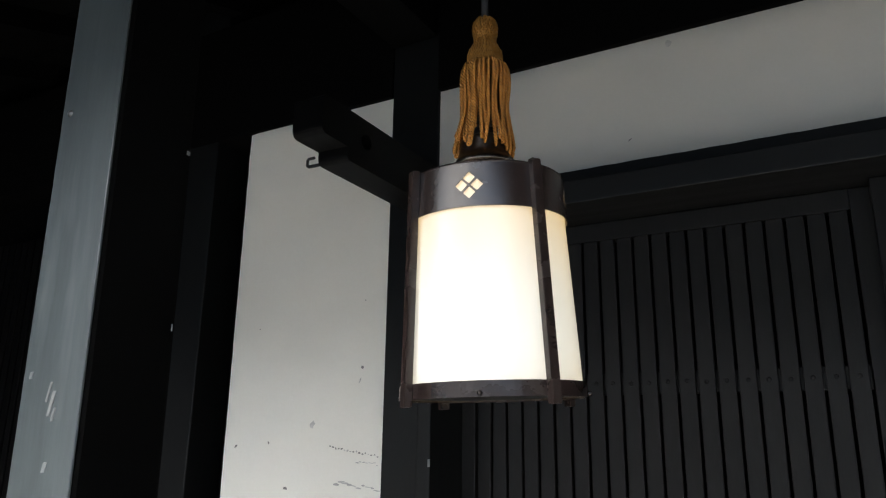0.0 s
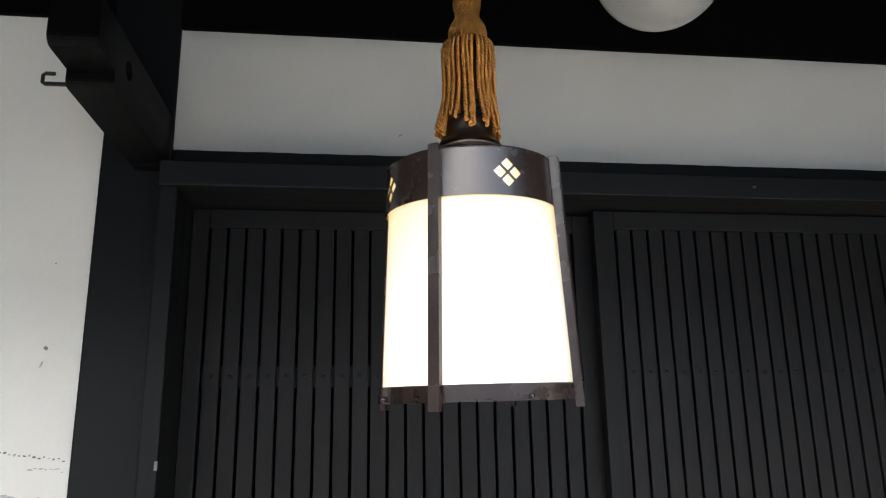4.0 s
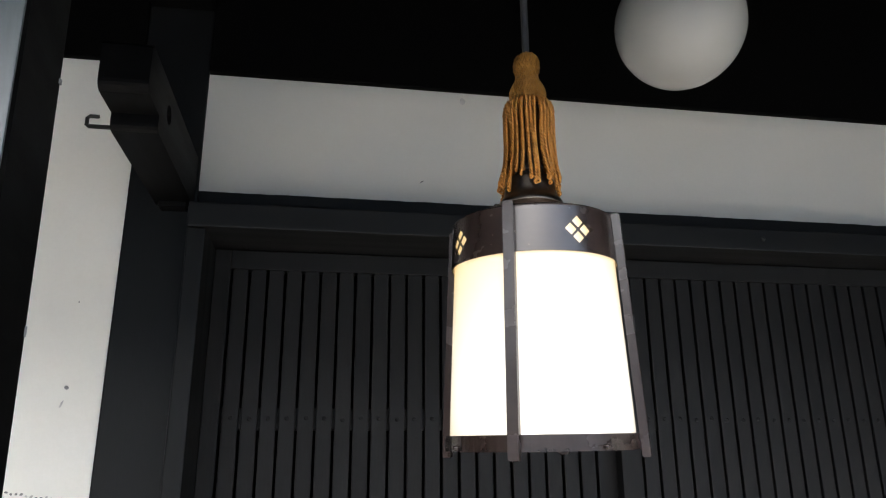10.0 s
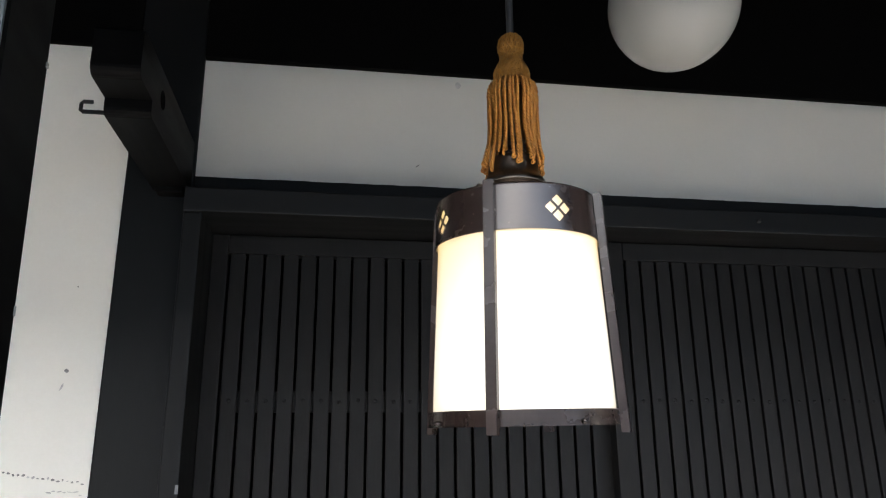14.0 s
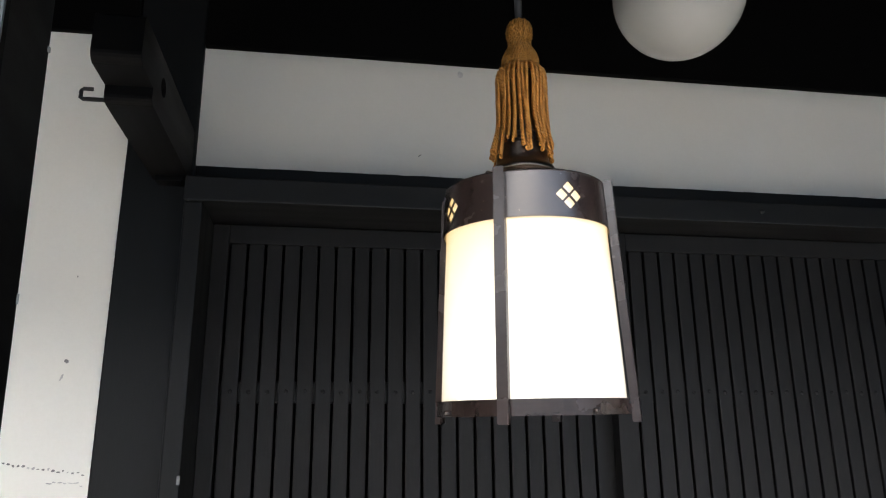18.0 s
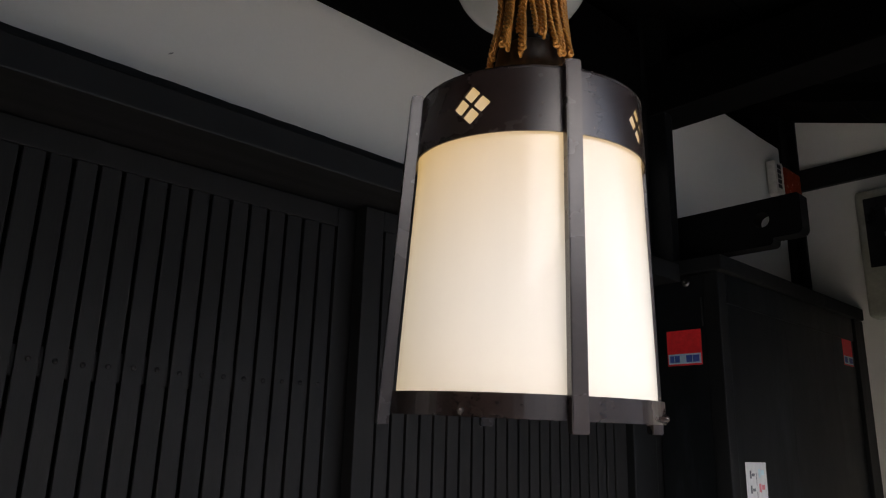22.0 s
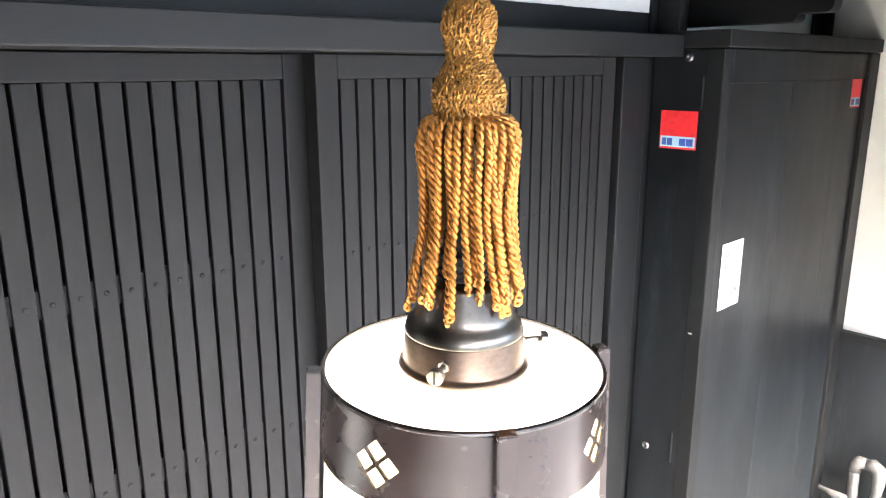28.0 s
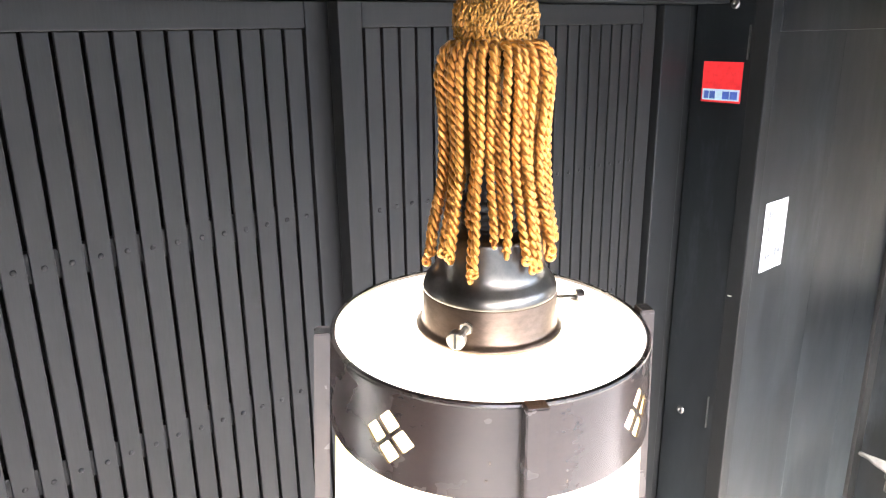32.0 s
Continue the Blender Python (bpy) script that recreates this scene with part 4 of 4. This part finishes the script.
for k in range(34):
    pts = []
    a0 = 2 * math.pi * k / 34 + rnd.uniform(-0.05, 0.05)
    for i in range(10):
        z = 0.1490 + 0.0235 * i / 9
        r = knot_r(z) - 0.0012
        pts.append((r * math.cos(a0 + 0.012 * i), r * math.sin(a0 + 0.012 * i), z))
    tube(bm, pts, 0.0010, 5)
# a ruff of small loops where the cords come out, and a frayed end
for k in range(30):
    a = 2 * math.pi * k / 30 + rnd.uniform(-0.08, 0.08)
    c = Vector((0.0176 * math.cos(a), 0.0176 * math.sin(a), 0.1135 + rnd.uniform(-0.0015, 0.0015)))
    e1, e2 = Vector((-math.sin(a), math.cos(a), rnd.uniform(-0.4, 0.4))), Vector((0.5 * math.cos(a), 0.5 * math.sin(a), 1))
    tube(bm, [c + (e1 * math.cos(2 * math.pi * i / 10) + e2 * math.sin(2 * math.pi * i / 10)) * 0.0019 for i in range(11)], 0.0007, 5, False)
for k in range(4):
    a = math.radians(158 + 5 * k)
    tube(bm, [(0.0185 * math.cos(a), 0.0185 * math.sin(a), 0.1135), (0.0215 * math.cos(a), 0.0215 * math.sin(a), 0.1130 + 0.0012 * k), (0.0232 * math.cos(a + 0.1), 0.0232 * math.sin(a + 0.1), 0.1125 + 0.0018 * k)], 0.0004, 4)
part("netting", bm, NET, tas, "crocheted golden netting over the knot", True)


def cord(a0, belly, flare, zend, swing, start):
    """One two-ply twisted cord that leaves the knot, bends over and hangs down."""
    wav, ph, slack = rnd.uniform(0.0, 0.085), rnd.uniform(0, 6.28), rnd.uniform(0.0004, 0.0016)
    steps = 132
    line = []
    for i in range(steps + 1):
        u = i / steps
        if u < 0.16:
            w = u / 0.16
            r = start + (belly - start) * math.sin(w * math.pi / 2)
            z = 0.1118 + 0.0032 * math.sin(min(w * 1.6, 1) * math.pi / 2) - 0.0150 * w ** 2.2
        else:
            w = (u - 0.16) / 0.84
            z = 0.1000 + (zend - 0.1000) * w
            r = belly + slack * math.sin(w * 5 + ph) - 0.0015 * math.sin(w * math.pi) ** 2 + (flare - belly) * max(0, (w - 0.35) / 0.65) ** 1.6
        a = a0 + swing * max(0, u - 0.15) ** 1.4 + wav * math.sin(u * 6 + ph) * u
        line.append(Vector((r * math.cos(a), r * math.sin(a), z)))
    length = [0.0]
    for p, q in zip(line, line[1:]):
        length.append(length[-1] + (q - p).length)
    bm = bmesh.new()
    twist0 = rnd.uniform(0, 6.28)
    for ply in range(2):
        pts = []
        for i, p in enumerate(line):
            d = (line[min(i + 1, steps)] - line[max(i - 1, 0)]).normalized()
            e1 = Vector((math.cos(a0), math.sin(a0), 0.3))
            e1 = (e1 - d * e1.dot(d)).normalized()
            e2 = d.cross(e1)
            ang = -2 * math.pi * length[i] / 0.0082 + ply * math.pi + twist0
            pts.append(p + (e1 * math.cos(ang) + e2 * math.sin(ang)) * 0.00112)
        tube(bm, pts, 0.00122, 8)
    # the little loop in which each cord ends
    t = a0 + rnd.uniform(0, 3.1)
    c = line[-1] + Vector((0, 0, -0.0012))
    e = Vector((math.cos(t), math.sin(t), 0))
    tube(bm, [c + (e * math.cos(2 * math.pi * i / 12) + Vector((0, 0, 1)) * math.sin(2 * math.pi * i / 12)) * 0.0017 for i in range(13)], 0.0012, 7, False)
    return part("cord", bm, SILK, tas, "", True)


NS = 32
for k in range(NS):
    a0 = 2 * math.pi * (k + rnd.uniform(-0.22, 0.22)) / NS
    # the cords lie against the lamp holder on one side and hang further out there
    lean = 0.5 + 0.5 * math.cos(a0 - math.radians(165))
    cord(a0, rnd.uniform(0.0252, 0.0274), rnd.uniform(0.0285, 0.0312) + 0.0045 * lean, rnd.uniform(0.006, 0.019) + (0.007 if rnd.random() < 0.2 else 0), rnd.uniform(-0.22, 0.22), 0.0150)
for k in range(11):
    a0 = 2 * math.pi * (k + rnd.uniform(-0.3, 0.3)) / 11
    cord(a0, rnd.uniform(0.0196, 0.0212), rnd.uniform(0.0236, 0.0262), rnd.uniform(0.0265, 0.033), rnd.uniform(-0.2, 0.2), 0.0120)
# Solid filler, coloured as the shade seen in the gaps between cords.
part("cord_core", lathe([(0, 0.111), (0.0135, 0.109), (0.0165, 0.098), (0.0165, 0.060), (0.013, 0.046), (0, 0.042)], 32), SILKCORE, tas, "solid tassel core darkened as the shade between cords", True)

# ---- marks on the plaster ----
def mark(x, z, w, h, m=SCUFF, tilt=0.0):
    bm = bmesh.new()
    k = 9
    c = bm.verts.new((0, -0.0004, 0))
    vs = []
    for i in range(k):
        a = 2 * math.pi * i / k
        s = 0.6 + 0.5 * rnd.random()
        u, v = math.cos(a) * w / 2 * s, math.sin(a) * h / 2 * s
        vs.append(bm.verts.new((u * math.cos(tilt) - v * math.sin(tilt), 0.0, u * math.sin(tilt) + v * math.cos(tilt))))
    for i in range(k):
        bm.faces.new((c, vs[i], vs[(i + 1) % k]))
    bmesh.ops.recalc_face_normals(bm, faces=bm.faces)
    ob = part("scuff_mark", bm, m, wall_north)
    ob.location = (x, W - 0.0016, z)
    return ob


mark(-0.996, 1.699, 0.008, 0.011, SCUFF, 0.5)
mark(-1.001, 1.670, 0.004, 0.018, FAINT, -0.4)
mark(-0.347, 2.139, 0.010, 0.003, SCUFF, 0.7)
mark(-0.258, 2.337, 0.016, 0.022, FAINT)
mark(-0.995, 1.858, 0.003, 0.003, SCUFF)
mark(-1.322, 1.809, 0.004, 0.003, SCUFF)
mark(-1.373, 1.519, 0.012, 0.005, SCUFF, 0.6)
mark(-1.267, 1.528, 0.005, 0.008, SCUFF, 0.3)
mark(-1.205, 1.424, 0.016, 0.008, SCUFF, -0.2)
mark(-1.134, 1.570, 0.014, 0.024, FAINT, -0.6)
for k in range(17):
    x = -1.078 + 0.0083 * k
    mark(x, 1.5195 - 0.0011 * k + rnd.uniform(-0.002, 0.002), rnd.uniform(0.003, 0.008), rnd.uniform(0.002, 0.006), SCUFF if rnd.random() < 0.7 else FAINT, rnd.uniform(-0.5, 0.5))
for k in range(7):
    mark(-1.0 + 0.009 * k, 1.487 - 0.0006 * k + rnd.uniform(-0.003, 0.003), rnd.uniform(0.006, 0.014), rnd.uniform(0.001, 0.003), FAINT, rnd.uniform(-0.2, 0.1))
for k in range(10):
    mark(-1.056 + 0.0125 * k, 1.442 - 0.0012 * k + rnd.uniform(-0.004, 0.004), rnd.uniform(0.012, 0.03), rnd.uniform(0.002, 0.006), FAINT, rnd.uniform(-0.2, 0.05))

# ---- small iron hook under the eaves ----
eh = thing("eaves_hook", (0.525, 0.700, 2.402), "small bent steel hook under the eaves beam", "hook")
bm = bmesh.new()
tube(bm, [(0, -0.02, 0.002), (0, -0.02, -0.045), (0.006, -0.018, -0.068), (0.02, -0.012, -0.074), (0.03, -0.008, -0.062)], 0.0018, 8)
part("hook_wire", bm, STEEL, eh)

# ---- screw in the lintel ----
ls = thing("lintel_screw", (0.373, 1.3515, 2.018), "small rusty screw head in the black lintel", "screw")
g = lathe([(0, 0.004), (0.003, 0.0038), (0.0048, 0.002), (0.0052, 0.0)], 16)
bmesh.ops.transform(g, matrix=Matrix.Rotation(math.pi / 2, 4, "X"), verts=g.verts)
part("head", g, IRON, ls, "", True)
part("slot", box((-0.004, -0.0044, -0.0006), (0.004, -0.0036, 0.0006), 0), IRON, ls)
